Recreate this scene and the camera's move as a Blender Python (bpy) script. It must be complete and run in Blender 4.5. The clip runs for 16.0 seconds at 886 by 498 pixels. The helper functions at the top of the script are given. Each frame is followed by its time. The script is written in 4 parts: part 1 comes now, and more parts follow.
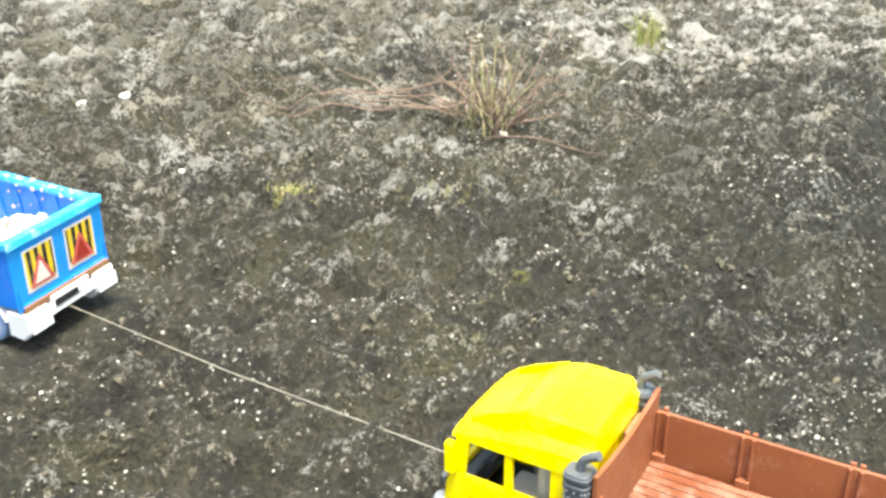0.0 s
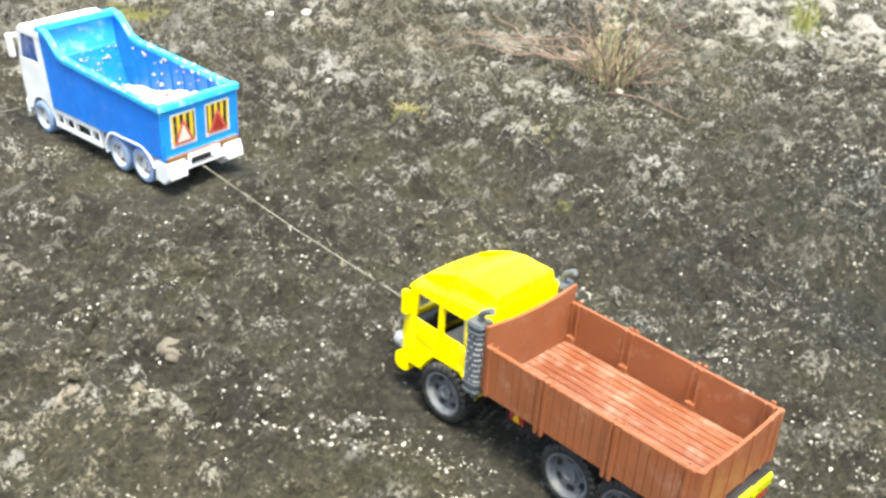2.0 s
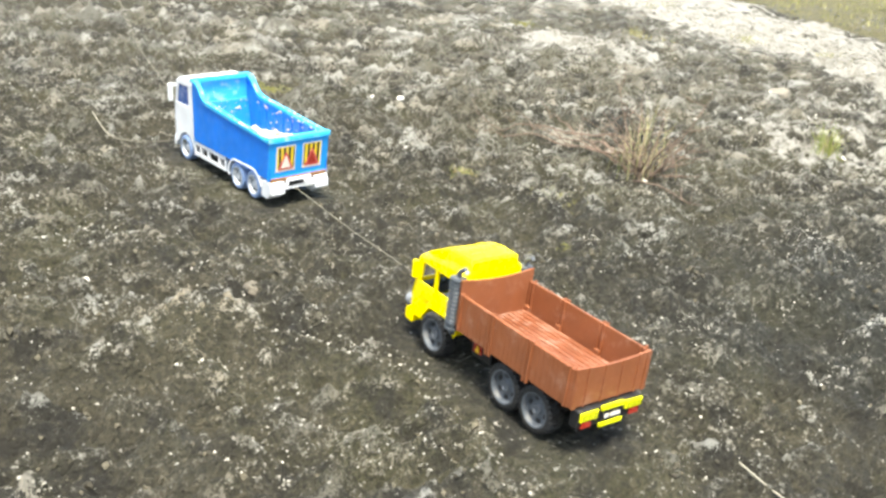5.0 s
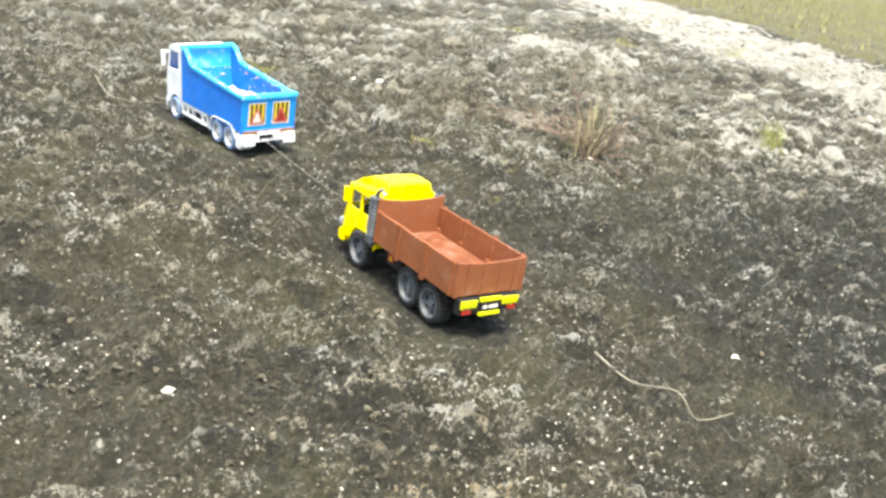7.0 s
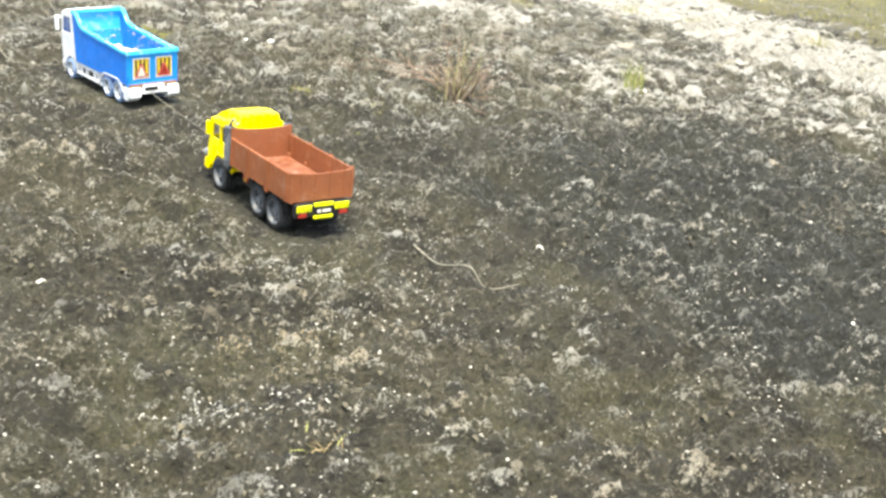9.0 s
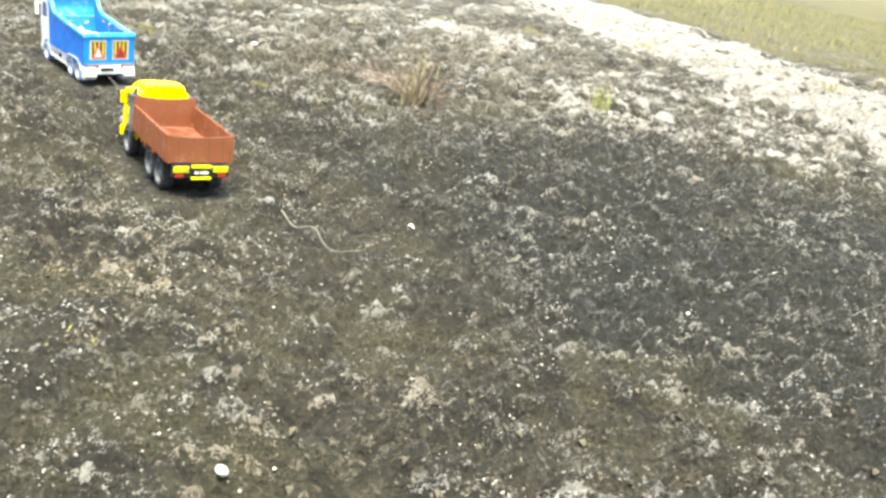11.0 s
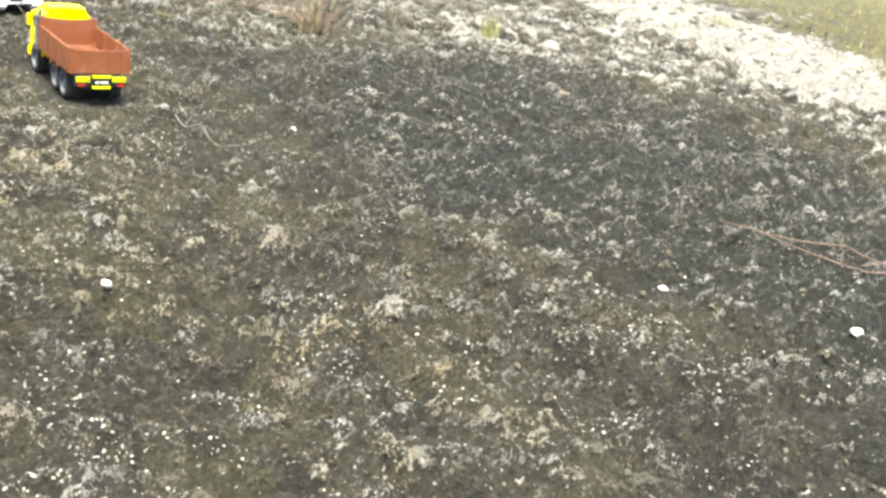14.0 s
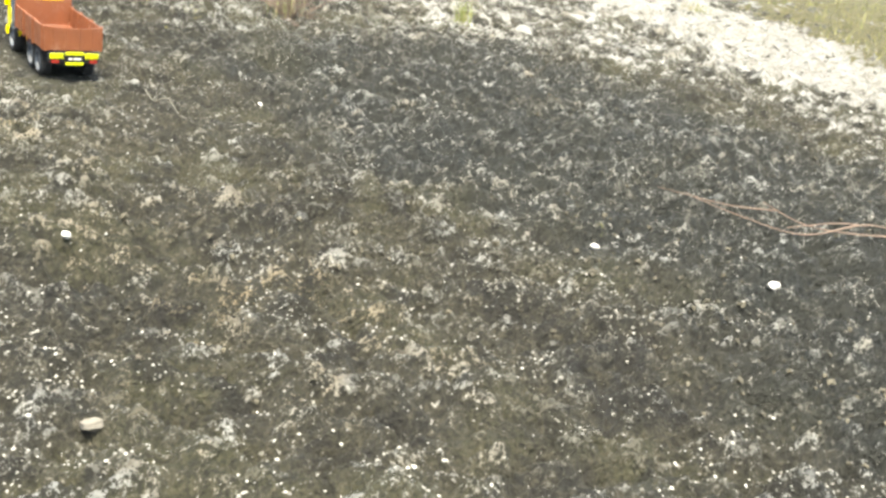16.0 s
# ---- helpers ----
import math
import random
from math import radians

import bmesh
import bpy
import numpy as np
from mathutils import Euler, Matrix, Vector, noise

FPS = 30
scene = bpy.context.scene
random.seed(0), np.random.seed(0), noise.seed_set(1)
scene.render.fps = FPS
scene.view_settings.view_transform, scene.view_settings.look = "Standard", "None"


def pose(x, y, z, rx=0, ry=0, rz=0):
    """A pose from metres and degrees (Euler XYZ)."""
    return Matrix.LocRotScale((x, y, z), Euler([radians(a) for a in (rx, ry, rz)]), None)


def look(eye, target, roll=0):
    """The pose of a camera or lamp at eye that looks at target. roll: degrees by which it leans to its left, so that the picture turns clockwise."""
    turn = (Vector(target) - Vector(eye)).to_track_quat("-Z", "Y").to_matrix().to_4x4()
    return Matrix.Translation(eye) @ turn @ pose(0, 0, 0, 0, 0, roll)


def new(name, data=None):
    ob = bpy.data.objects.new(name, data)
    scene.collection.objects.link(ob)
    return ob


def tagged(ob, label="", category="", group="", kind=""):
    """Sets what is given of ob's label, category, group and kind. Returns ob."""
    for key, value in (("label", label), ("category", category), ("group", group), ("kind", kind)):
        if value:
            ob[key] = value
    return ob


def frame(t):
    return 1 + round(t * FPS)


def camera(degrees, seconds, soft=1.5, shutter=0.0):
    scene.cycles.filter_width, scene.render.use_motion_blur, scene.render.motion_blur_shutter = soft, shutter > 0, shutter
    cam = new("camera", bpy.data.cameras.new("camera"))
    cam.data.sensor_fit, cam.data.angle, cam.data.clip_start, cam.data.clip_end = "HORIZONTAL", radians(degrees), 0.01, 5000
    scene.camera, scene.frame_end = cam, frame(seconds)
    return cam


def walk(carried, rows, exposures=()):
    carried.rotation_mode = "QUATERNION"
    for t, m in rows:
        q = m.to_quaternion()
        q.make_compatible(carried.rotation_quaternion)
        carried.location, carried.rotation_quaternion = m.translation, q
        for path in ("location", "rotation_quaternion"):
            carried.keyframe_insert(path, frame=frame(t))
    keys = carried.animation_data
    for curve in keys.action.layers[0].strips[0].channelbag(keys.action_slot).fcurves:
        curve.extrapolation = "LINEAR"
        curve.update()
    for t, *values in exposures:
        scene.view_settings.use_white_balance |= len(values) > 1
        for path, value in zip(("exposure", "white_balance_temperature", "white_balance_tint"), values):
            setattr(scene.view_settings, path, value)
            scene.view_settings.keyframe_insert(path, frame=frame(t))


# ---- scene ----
cam = camera(50, 16.0, soft=2.8)
PATH = [
    (0, (-0.961, 1.055, 0.655), (0.691, 1.822, -0.172), -0.5),
    (0.5, (-1.004, 0.971, 0.663), (0.541, 1.867, -0.237), 1.2),
    (1, (-1.045, 0.870, 0.672), (0.425, 1.861, -0.254), 3.5),
    (1.5, (-1.089, 0.794, 0.680), (0.379, 1.811, -0.220), 4.6),
    (2, (-1.072, 0.702, 0.723), (0.318, 1.801, -0.204), 3.8),
    (2.5, (-1.088, 0.608, 0.786), (0.244, 1.782, -0.168), 2.9),
    (3, (-1.151, 0.536, 0.811), (0.160, 1.796, -0.090), 4.8),
    (3.5, (-1.233, 0.453, 0.811), (0.082, 1.775, -0.027), 6.3),
    (4, (-1.273, 0.392, 0.804), (0.059, 1.732, 0.010), 5.8),
    (6.5, (-1.448, -0.092, 0.708), (-0.105, 1.320, 0.019), 10.3),
    (7, (-1.435, -0.165, 0.724), (-0.127, 1.242, 0.025), 9.1),
    (7.5, (-1.509, -0.189, 0.742), (-0.162, 1.139, 0.030), 8.0),
    (8, (-1.494, -0.301, 0.755), (-0.180, 1.010, 0.024), 6.6),
    (8.5, (-1.508, -0.442, 0.752), (-0.158, 0.835, 0.026), 7.1),
    (11, (-1.245, -1.024, 0.710), (-0.057, 0.319, 0.082), 10.0),
    (11.5, (-1.234, -1.029, 0.710), (-0.010, 0.273, 0.066), 10.0),
    (12, (-1.247, -1.081, 0.710), (-0.001, 0.174, 0.016), 10.0),
    (12.5, (-1.263, -1.143, 0.710), (-0.005, 0.100, 0.015), 10.0),
    (13, (-1.291, -1.233, 0.710), (-0.044, 0.021, 0.014), 10.0),
    (13.5, (-1.323, -1.332, 0.710), (-0.066, -0.083, 0.025), 10.0),
    (14, (-1.349, -1.422, 0.710), (-0.082, -0.190, 0.014), 10.0),
    (14.5, (-1.366, -1.494, 0.710), (-0.101, -0.269, -0.004), 10.0),
    (15, (-1.374, -1.546, 0.710), (-0.098, -0.333, -0.003), 10.0),
    (15.5, (-1.374, -1.580, 0.710), (-0.105, -0.357, 0.001), 10.0),
    (16, (-1.364, -1.595, 0.710), (-0.094, -0.373, 0.003), 10.0),
]
walk(cam, [(t, look(eye, target, roll)) for t, eye, target, roll in PATH], [(0, 2.16, 7050, 2), (4, 2.12, 7100, 2), (8.5, 2.18, 7150, 2), (11, 2.28, 7150, 2), (16, 2.30, 7150, 2)])

# ---- world, sun, exposure ----
world = bpy.data.worlds.new("world")
scene.world = world
world.use_nodes = True
wt = world.node_tree
sky = wt.nodes.new("ShaderNodeTexSky")
sky.sky_type, sky.sun_disc = "NISHITA", False
sky.sun_elevation, sky.sun_rotation = radians(74), radians(218)
sky.air_density, sky.dust_density, sky.ozone_density = 1.0, 4.0, 1.0
wt.nodes["Background"].inputs["Strength"].default_value = 0.105
wt.links.new(sky.outputs["Color"], wt.nodes["Background"].inputs["Color"])
sun = new("sun", bpy.data.lights.new("sun", "SUN"))
sun.data.energy, sun.data.angle, sun.data.color = 2.8, radians(20), (1.0, 0.96, 0.90)
sun.matrix_world = look((-0.22, -0.28, 1.24), (0, 0, 0))


# ---- materials ----
class Nodes:
    """A small wrapper that chains shader nodes."""

    def __init__(self, name):
        self.mat = bpy.data.materials.new(name)
        self.mat.use_nodes = True
        self.t = self.mat.node_tree
        self.b = self.t.nodes["Principled BSDF"]
        self.co = self.t.nodes.new("ShaderNodeTexCoord").outputs["Object"]

    def put(self, socket, value):
        if isinstance(value, bpy.types.NodeSocket):
            self.t.links.new(value, socket)
        else:
            socket.default_value = value

    def noise(self, scale, detail=4.0, rough=0.55, stretch=None):
        n = self.t.nodes.new("ShaderNodeTexNoise")
        n.inputs["Scale"].default_value, n.inputs["Detail"].default_value, n.inputs["Roughness"].default_value = scale, detail, rough
        co = self.co
        if stretch:
            m = self.t.nodes.new("ShaderNodeMapping")
            m.inputs["Scale"].default_value = stretch
            self.t.links.new(co, m.inputs["Vector"])
            co = m.outputs["Vector"]
        self.t.links.new(co, n.inputs["Vector"])
        return n.outputs["Fac"]

    def cells(self, scale, out="Distance"):
        n = self.t.nodes.new("ShaderNodeTexVoronoi")
        n.inputs["Scale"].default_value = scale
        self.t.links.new(self.co, n.inputs["Vector"])
        return n.outputs[out]

    def span(self, v, a, b, lo=0.0, hi=1.0):
        n = self.t.nodes.new("ShaderNodeMapRange")
        n.interpolation_type = "SMOOTHSTEP"
        for i, x in enumerate((v, a, b, lo, hi)):
            self.put(n.inputs[i], x)
        return n.outputs[0]

    def math(self, op, a, b=0.0):
        n = self.t.nodes.new("ShaderNodeMath")
        n.operation = op
        self.put(n.inputs[0], a), self.put(n.inputs[1], b)
        return n.outputs[0]

    def mix(self, fac, a, b):
        n = self.t.nodes.new("ShaderNodeMix")
        n.data_type = "RGBA"
        self.put(n.inputs[0], fac)
        self.put(n.inputs[6], a if isinstance(a, bpy.types.NodeSocket) else (*a, 1))
        self.put(n.inputs[7], b if isinstance(b, bpy.types.NodeSocket) else (*b, 1))
        return n.outputs[2]

    def attr(self, name):
        n = self.t.nodes.new("ShaderNodeAttribute")
        n.attribute_name = name
        return n.outputs["Fac"]

    def chance(self):
        return self.t.nodes.new("ShaderNodeObjectInfo").outputs["Random"]

    def island(self):
        return self.t.nodes.new("ShaderNodeNewGeometry").outputs["Random Per Island"]

    def bump(self, height, strength, distance):
        n = self.t.nodes.new("ShaderNodeBump")
        n.inputs["Strength"].default_value, n.inputs["Distance"].default_value = strength, distance
        self.put(n.inputs["Height"], height)
        self.t.links.new(n.outputs["Normal"], self.b.inputs["Normal"])

    def done(self, colour, rough=0.6, metal=0.0, spec=0.5):
        self.put(self.b.inputs["Base Color"], colour if isinstance(colour, bpy.types.NodeSocket) else (*colour, 1))
        self.put(self.b.inputs["Roughness"], rough)
        self.b.inputs["Metallic"].default_value = metal
        self.b.inputs["Specular IOR Level"].default_value = spec
        return self.mat


def plastic(name, colour, dust=(0.42, 0.38, 0.32), amount=0.25, rough=0.42, wear=0.85):
    """Moulded toy plastic with slight tone changes, scuffs and dry dust."""
    n = Nodes(name)
    tone = n.mix(n.span(n.noise(14, 3), 0.3, 0.7), tuple(c * wear for c in colour), colour)
    film = n.math("MULTIPLY", n.span(n.noise(38, 8, 0.7), 0.52, 0.72), amount)
    specks = n.math("MULTIPLY", n.span(n.noise(300, 3, 0.6), 0.66, 0.72), amount * 1.6)
    both = n.math("MAXIMUM", film, specks)
    n.bump(n.noise(220, 4), 0.12, 0.001)
    return n.done(n.mix(both, tone, dust), n.span(n.noise(40, 5), 0.3, 0.7, rough - 0.08, rough + 0.18))


def ground_material():
    n = Nodes("soil")
    wide, mid, fine, grit = n.noise(1.7, 5), n.noise(9, 7, 0.62), n.noise(55, 8, 0.7), n.noise(260, 5, 0.65)
    soil = n.mix(n.span(wide, 0.35, 0.65), (0.024, 0.0225, 0.015), (0.064, 0.058, 0.035))
    soil = n.mix(n.math("MULTIPLY", n.span(n.noise(3.1, 4), 0.46, 0.62), 0.6), soil, (0.080, 0.078, 0.034))
    soil = n.mix(n.math("MULTIPLY", n.span(fine, 0.42, 0.62), 0.6), soil, (0.118, 0.106, 0.074))
    # dark blotches and specks at random, painted for the shade of small hollows
    soil = n.mix(n.math("MULTIPLY", n.span(mid, 0.5, 0.36), 0.7), soil, (0.013, 0.012, 0.010))
    soil = n.mix(n.math("MULTIPLY", n.span(n.noise(130, 4, 0.65), 0.52, 0.42), 0.5), soil, (0.010, 0.0095, 0.008))
    # darker, greyer and slightly smoother soil on one side of the slope
    damp = n.math("MULTIPLY", n.span(n.math("ADD", n.attr("damp"), n.math("MULTIPLY", n.math("SUBTRACT", mid, 0.5), 1.0)), 0.15, 0.75), 0.85)
    soil = n.mix(damp, soil, n.mix(fine, (0.008, 0.009, 0.008), (0.034, 0.037, 0.032)))
    # pale crust that sits on the high crumbs, thickened far off for grazing sheen
    clump = n.math("ADD", n.attr("crust"), n.math("MULTIPLY", n.attr("tan"), 0.07))
    for layer, weight in ((mid, 0.7), (n.noise(22, 4, 0.55, (0.7, 1.5, 1.0)), 1.4), (fine, 2.3), (n.noise(130, 3, 0.6), 1.8), (grit, 0.9)):
        clump = n.math("ADD", clump, n.math("MULTIPLY", n.math("SUBTRACT", layer, 0.5), weight))
    patch = n.span(n.math("ADD", n.noise(6.5, 4, 0.6, (0.8, 1.3, 1.0)), n.math("MULTIPLY", n.attr("tan"), 0.08)), 0.45, 0.62, 0.3, 1.0)
    crust = n.math("MULTIPLY", n.span(clump, 0.88, 1.30), patch)
    soil = n.mix(n.math("MULTIPLY", crust, 0.8), soil, n.mix(n.span(n.noise(6, 3), 0.4, 0.6), (0.54, 0.54, 0.51), n.mix(n.attr("tan"), (0.42, 0.39, 0.33), (0.46, 0.36, 0.22))))
    dots = n.math("MULTIPLY", n.span(n.noise(95, 2, 0.5), 0.67, 0.72), n.span(n.noise(4, 4), 0.42, 0.6))
    soil = n.mix(n.math("MULTIPLY", dots, 0.7), soil, (0.60, 0.58, 0.52))
    moss = n.span(n.math("ADD", n.attr("moss"), n.math("MULTIPLY", n.math("SUBTRACT", fine, 0.5), 1.4)), 0.45, 0.75)
    soil = n.mix(moss, soil, n.mix(fine, (0.13, 0.15, 0.035), (0.24, 0.22, 0.07)))
    sand = n.span(n.math("ADD", n.attr("sand"), n.math("MULTIPLY", n.math("SUBTRACT", mid, 0.5), 2.4)), 0.46, 0.70)
    soil = n.mix(sand, soil, n.mix(n.span(n.math("ADD", n.math("MULTIPLY", fine, 0.5), n.math("MULTIPLY", mid, 0.5)), 0.36, 0.62), (0.22, 0.205, 0.165), (0.50, 0.49, 0.465)))
    turf = n.span(n.math("ADD", n.attr("turf"), n.math("MULTIPLY", n.math("SUBTRACT", mid, 0.5), 1.6)), 0.42, 0.66)
    soil = n.mix(turf, soil, n.mix(n.span(fine, 0.3, 0.7), (0.085, 0.085, 0.03), (0.19, 0.165, 0.09)))
    n.bump(n.math("ADD", n.math("ADD", n.math("ADD", fine, n.math("MULTIPLY", n.noise(22, 4, 0.55, (0.7, 1.5, 1.0)), 1.6)), n.math("MULTIPLY", n.noise(125, 4, 0.6), 0.7)), n.math("MULTIPLY", grit, 0.45)), 1.0, 0.036)
    return n.done(soil, n.math("SUBTRACT", n.span(fine, 0.3, 0.7, 0.65, 0.92), n.math("MULTIPLY", damp, 0.2)), 0, 0.45)


def stone_material(name, a, b, per_island=False):
    n = Nodes(name)
    pick = n.island() if per_island else n.chance()
    c = n.mix(pick, a, b)
    c = n.mix(n.math("MULTIPLY", n.span(n.noise(90, 6), 0.5, 0.7), 0.5), c, (0.13, 0.12, 0.10))
    n.bump(n.noise(160, 6), 0.5, 0.003)
    return n.done(c, 0.85, 0, 0.3)


def blade_material(name, a, b):
    n = Nodes(name)
    c = n.mix(n.island(), a, b)
    c = n.mix(n.math("MULTIPLY", n.noise(30, 3), 0.5), c, tuple(x * 0.6 for x in a))
    return n.done(c, 0.6, 0, 0.3)


def stripes_material(name):
    """Slanted black and yellow hazard bands."""
    n = Nodes(name)
    w = n.t.nodes.new("ShaderNodeTexWave")
    w.inputs["Scale"].default_value, w.inputs["Distortion"].default_value = 24.0, 0.6
    w.bands_direction = "X"
    n.t.links.new(n.co, w.inputs["Vector"])
    c = n.mix(n.span(w.outputs["Fac"], 0.42, 0.52), (0.02, 0.02, 0.02), (0.78, 0.56, 0.03))
    c = n.mix(n.math("MULTIPLY", n.span(n.noise(80, 5), 0.55, 0.7), 0.35), c, (0.5, 0.4, 0.3))
    return n.done(c, 0.4)


def dusty_floor_material():
    """Brown moulded planks with a milky, worn film of dust."""
    n = Nodes("worn_brown_plastic")
    base = n.mix(n.span(n.noise(12, 4), 0.3, 0.7), (0.135, 0.042, 0.019), (0.185, 0.058, 0.027))
    film = n.math("MULTIPLY", n.span(n.noise(26, 8, 0.72), 0.46, 0.70), 0.45)
    streak = n.math("MULTIPLY", n.span(n.noise(30, 6, 0.7, (5.0, 0.7, 1.0)), 0.52, 0.68), 0.5)
    specks = n.math("MULTIPLY", n.span(n.noise(240, 3), 0.67, 0.72), 0.7)
    all_ = n.math("MAXIMUM", n.math("MAXIMUM", film, streak), specks)
    n.bump(n.noise(200, 5), 0.2, 0.001)
    return n.done(n.mix(all_, base, (0.42, 0.31, 0.25)), n.span(n.noise(30, 5), 0.3, 0.7, 0.28, 0.5))


M_SOIL = ground_material()
M_STONE = stone_material("pale_stone", (0.42, 0.40, 0.37), (0.56, 0.55, 0.52))
M_GREY_STONE = stone_material("grey_stone", (0.10, 0.088, 0.07), (0.20, 0.185, 0.16))
M_GRIT = stone_material("grit", (0.06, 0.056, 0.045), (0.47, 0.46, 0.42), True)
M_CLOD = stone_material("clod", (0.03, 0.027, 0.02), (0.10, 0.09, 0.065), True)
M_YELLOW = plastic("yellow_plastic", (0.92, 0.74, 0.004), amount=0.05, rough=0.22, wear=0.97)
M_BROWN = plastic("brown_plastic", (0.235, 0.078, 0.033), dust=(0.55, 0.38, 0.29), amount=0.22, rough=0.42)
M_FLOOR = dusty_floor_material()
M_RUBBER = plastic("black_rubber", (0.011, 0.011, 0.012), amount=0.12, rough=0.6)
M_RIM = plastic("grey_plastic", (0.10, 0.112, 0.13), amount=0.25, rough=0.4)
M_STACK = plastic("dark_grey_plastic", (0.075, 0.088, 0.105), amount=0.15, rough=0.42)
M_STUD = plastic("stud_grey", (0.27, 0.285, 0.31), amount=0.1, rough=0.4)
M_BLACK = plastic("black_plastic", (0.011, 0.011, 0.013), amount=0.07, rough=0.45)
M_SEAT = plastic("pale_grey_plastic", (0.50, 0.48, 0.45), amount=0.2, rough=0.5)
M_RED = plastic("red_lens", (0.34, 0.03, 0.018), amount=0.1, rough=0.3)
M_AMBER = plastic("flame_yellow", (0.85, 0.50, 0.02), amount=0.05, rough=0.35)
M_RIB = plastic("olive_rib", (0.14, 0.15, 0.008), amount=0.08, rough=0.4)
M_LIME = plastic("lime_reflector", (0.72, 0.76, 0.01), amount=0.08, rough=0.35)
M_WHITE = plastic("white_plastic", (0.82, 0.84, 0.88), amount=0.08, rough=0.4)
M_BLUE = plastic("blue_plastic", (0.004, 0.20, 0.80), dust=(0.62, 0.50, 0.42), amount=0.10, rough=0.36)
# the same blue, lightened for the light that falls on the rear face
M_GATE_LIT = plastic("bright_blue_plastic", (0.012, 0.33, 0.86), dust=(0.62, 0.50, 0.42), amount=0.14, rough=0.36)
# dusty, worn blue plastic, its base lightened where rails and headboard catch light
M_BLUE_LIT = plastic("light_blue_plastic", (0.03, 0.46, 0.84), dust=(0.80, 0.76, 0.72), amount=0.5, rough=0.4)
M_TYRE_BLUE = plastic("blue_grey_rubber", (0.20, 0.30, 0.52), amount=0.35, rough=0.55)
M_HUB_PALE = plastic("pale_hub_plastic", (0.55, 0.58, 0.62), amount=0.4, rough=0.45)
M_MUD = plastic("dried_mud", (0.26, 0.13, 0.06), amount=0.4, rough=0.85)
M_GLASS_BLUE = plastic("dark_blue_window", (0.03, 0.09, 0.30), amount=0.1, rough=0.2)
M_HAZARD = stripes_material("hazard_bands")
M_PAPER = plastic("white_label", (0.78, 0.74, 0.66), amount=0.2, rough=0.5)
M_PINK = plastic("faded_red_print", (0.62, 0.12, 0.10), amount=0.25, rough=0.5)
M_LOAD = stone_material("sand_load", (0.42, 0.35, 0.29), (0.58, 0.53, 0.47), True)
M_STRING = plastic("jute_string", (0.24, 0.225, 0.185), amount=0.2, rough=0.9)
M_TWIG = plastic("dry_twig", (0.19, 0.135, 0.105), amount=0.25, rough=0.9)
M_STRAW = blade_material("dry_straw", (0.30, 0.22, 0.12), (0.44, 0.36, 0.2))
M_GRASS = blade_material("green_blades", (0.20, 0.26, 0.05), (0.42, 0.42, 0.14))
M_TURF = blade_material("pale_turf", (0.16, 0.18, 0.05), (0.40, 0.36, 0.17))
M_BUSH = blade_material("bush_blades", (0.20, 0.22, 0.09), (0.36, 0.30, 0.17))


# ---- mesh helpers ----
def part(name, bm, material, parent=None, label="", smooth=False):
    """Links a bmesh as one mesh object, under a thing or a part."""
    me = bpy.data.meshes.new(name)
    if smooth:
        for face in bm.faces:
            face.smooth = True
    bmesh.ops.recalc_face_normals(bm, faces=bm.faces)
    bm.to_mesh(me)
    bm.free()
    for m in material if isinstance(material, (list, tuple)) else [material]:
        me.materials.append(m)
    ob = new(name, me)
    ob.parent = parent
    return tagged(ob, label)


def clone(ob, name, parent, m):
    """Another part on the same mesh."""
    o = new(name, ob.data)
    o.parent, o.matrix_basis = parent, m
    for kid in ob.children:
        k = new(kid.name.split(".")[0], kid.data)
        k.parent, k.matrix_basis = o, kid.matrix_basis.copy()
    return o


def box(bm, x0, x1, y0, y1, z0, z1, bevel=0.0):
    made = bmesh.ops.create_cube(bm, size=1)["verts"]
    bmesh.ops.scale(bm, vec=(x1 - x0, y1 - y0, z1 - z0), verts=made)
    bmesh.ops.translate(bm, vec=((x0 + x1) / 2, (y0 + y1) / 2, (z0 + z1) / 2), verts=made)
    if bevel:
        edges = list({e for v in made for e in v.link_edges})
        bmesh.ops.bevel(bm, geom=edges, offset=bevel, segments=2, affect="EDGES", profile=0.5)
    return bm


def prism(bm, points, a, b, axis="x", bevel=0.0):
    """A flat outline drawn out from a to b along an axis; its points are (y, z), (x, z) or (x, y)."""
    at = {"x": lambda p, d: (d, p[0], p[1]), "y": lambda p, d: (p[0], d, p[1]), "z": lambda p, d: (p[0], p[1], d)}[axis]
    lo = [bm.verts.new(at(p, a)) for p in points]
    hi = [bm.verts.new(at(p, b)) for p in points]
    n = len(points)
    faces = [bm.faces.new(lo[::-1]), bm.faces.new(hi)] + [bm.faces.new((lo[i], lo[(i + 1) % n], hi[(i + 1) % n], hi[i])) for i in range(n)]
    if bevel:
        edges = list({e for f in faces for e in f.edges})
        bmesh.ops.bevel(bm, geom=edges, offset=bevel, segments=2, affect="EDGES", profile=0.5)
    return bm


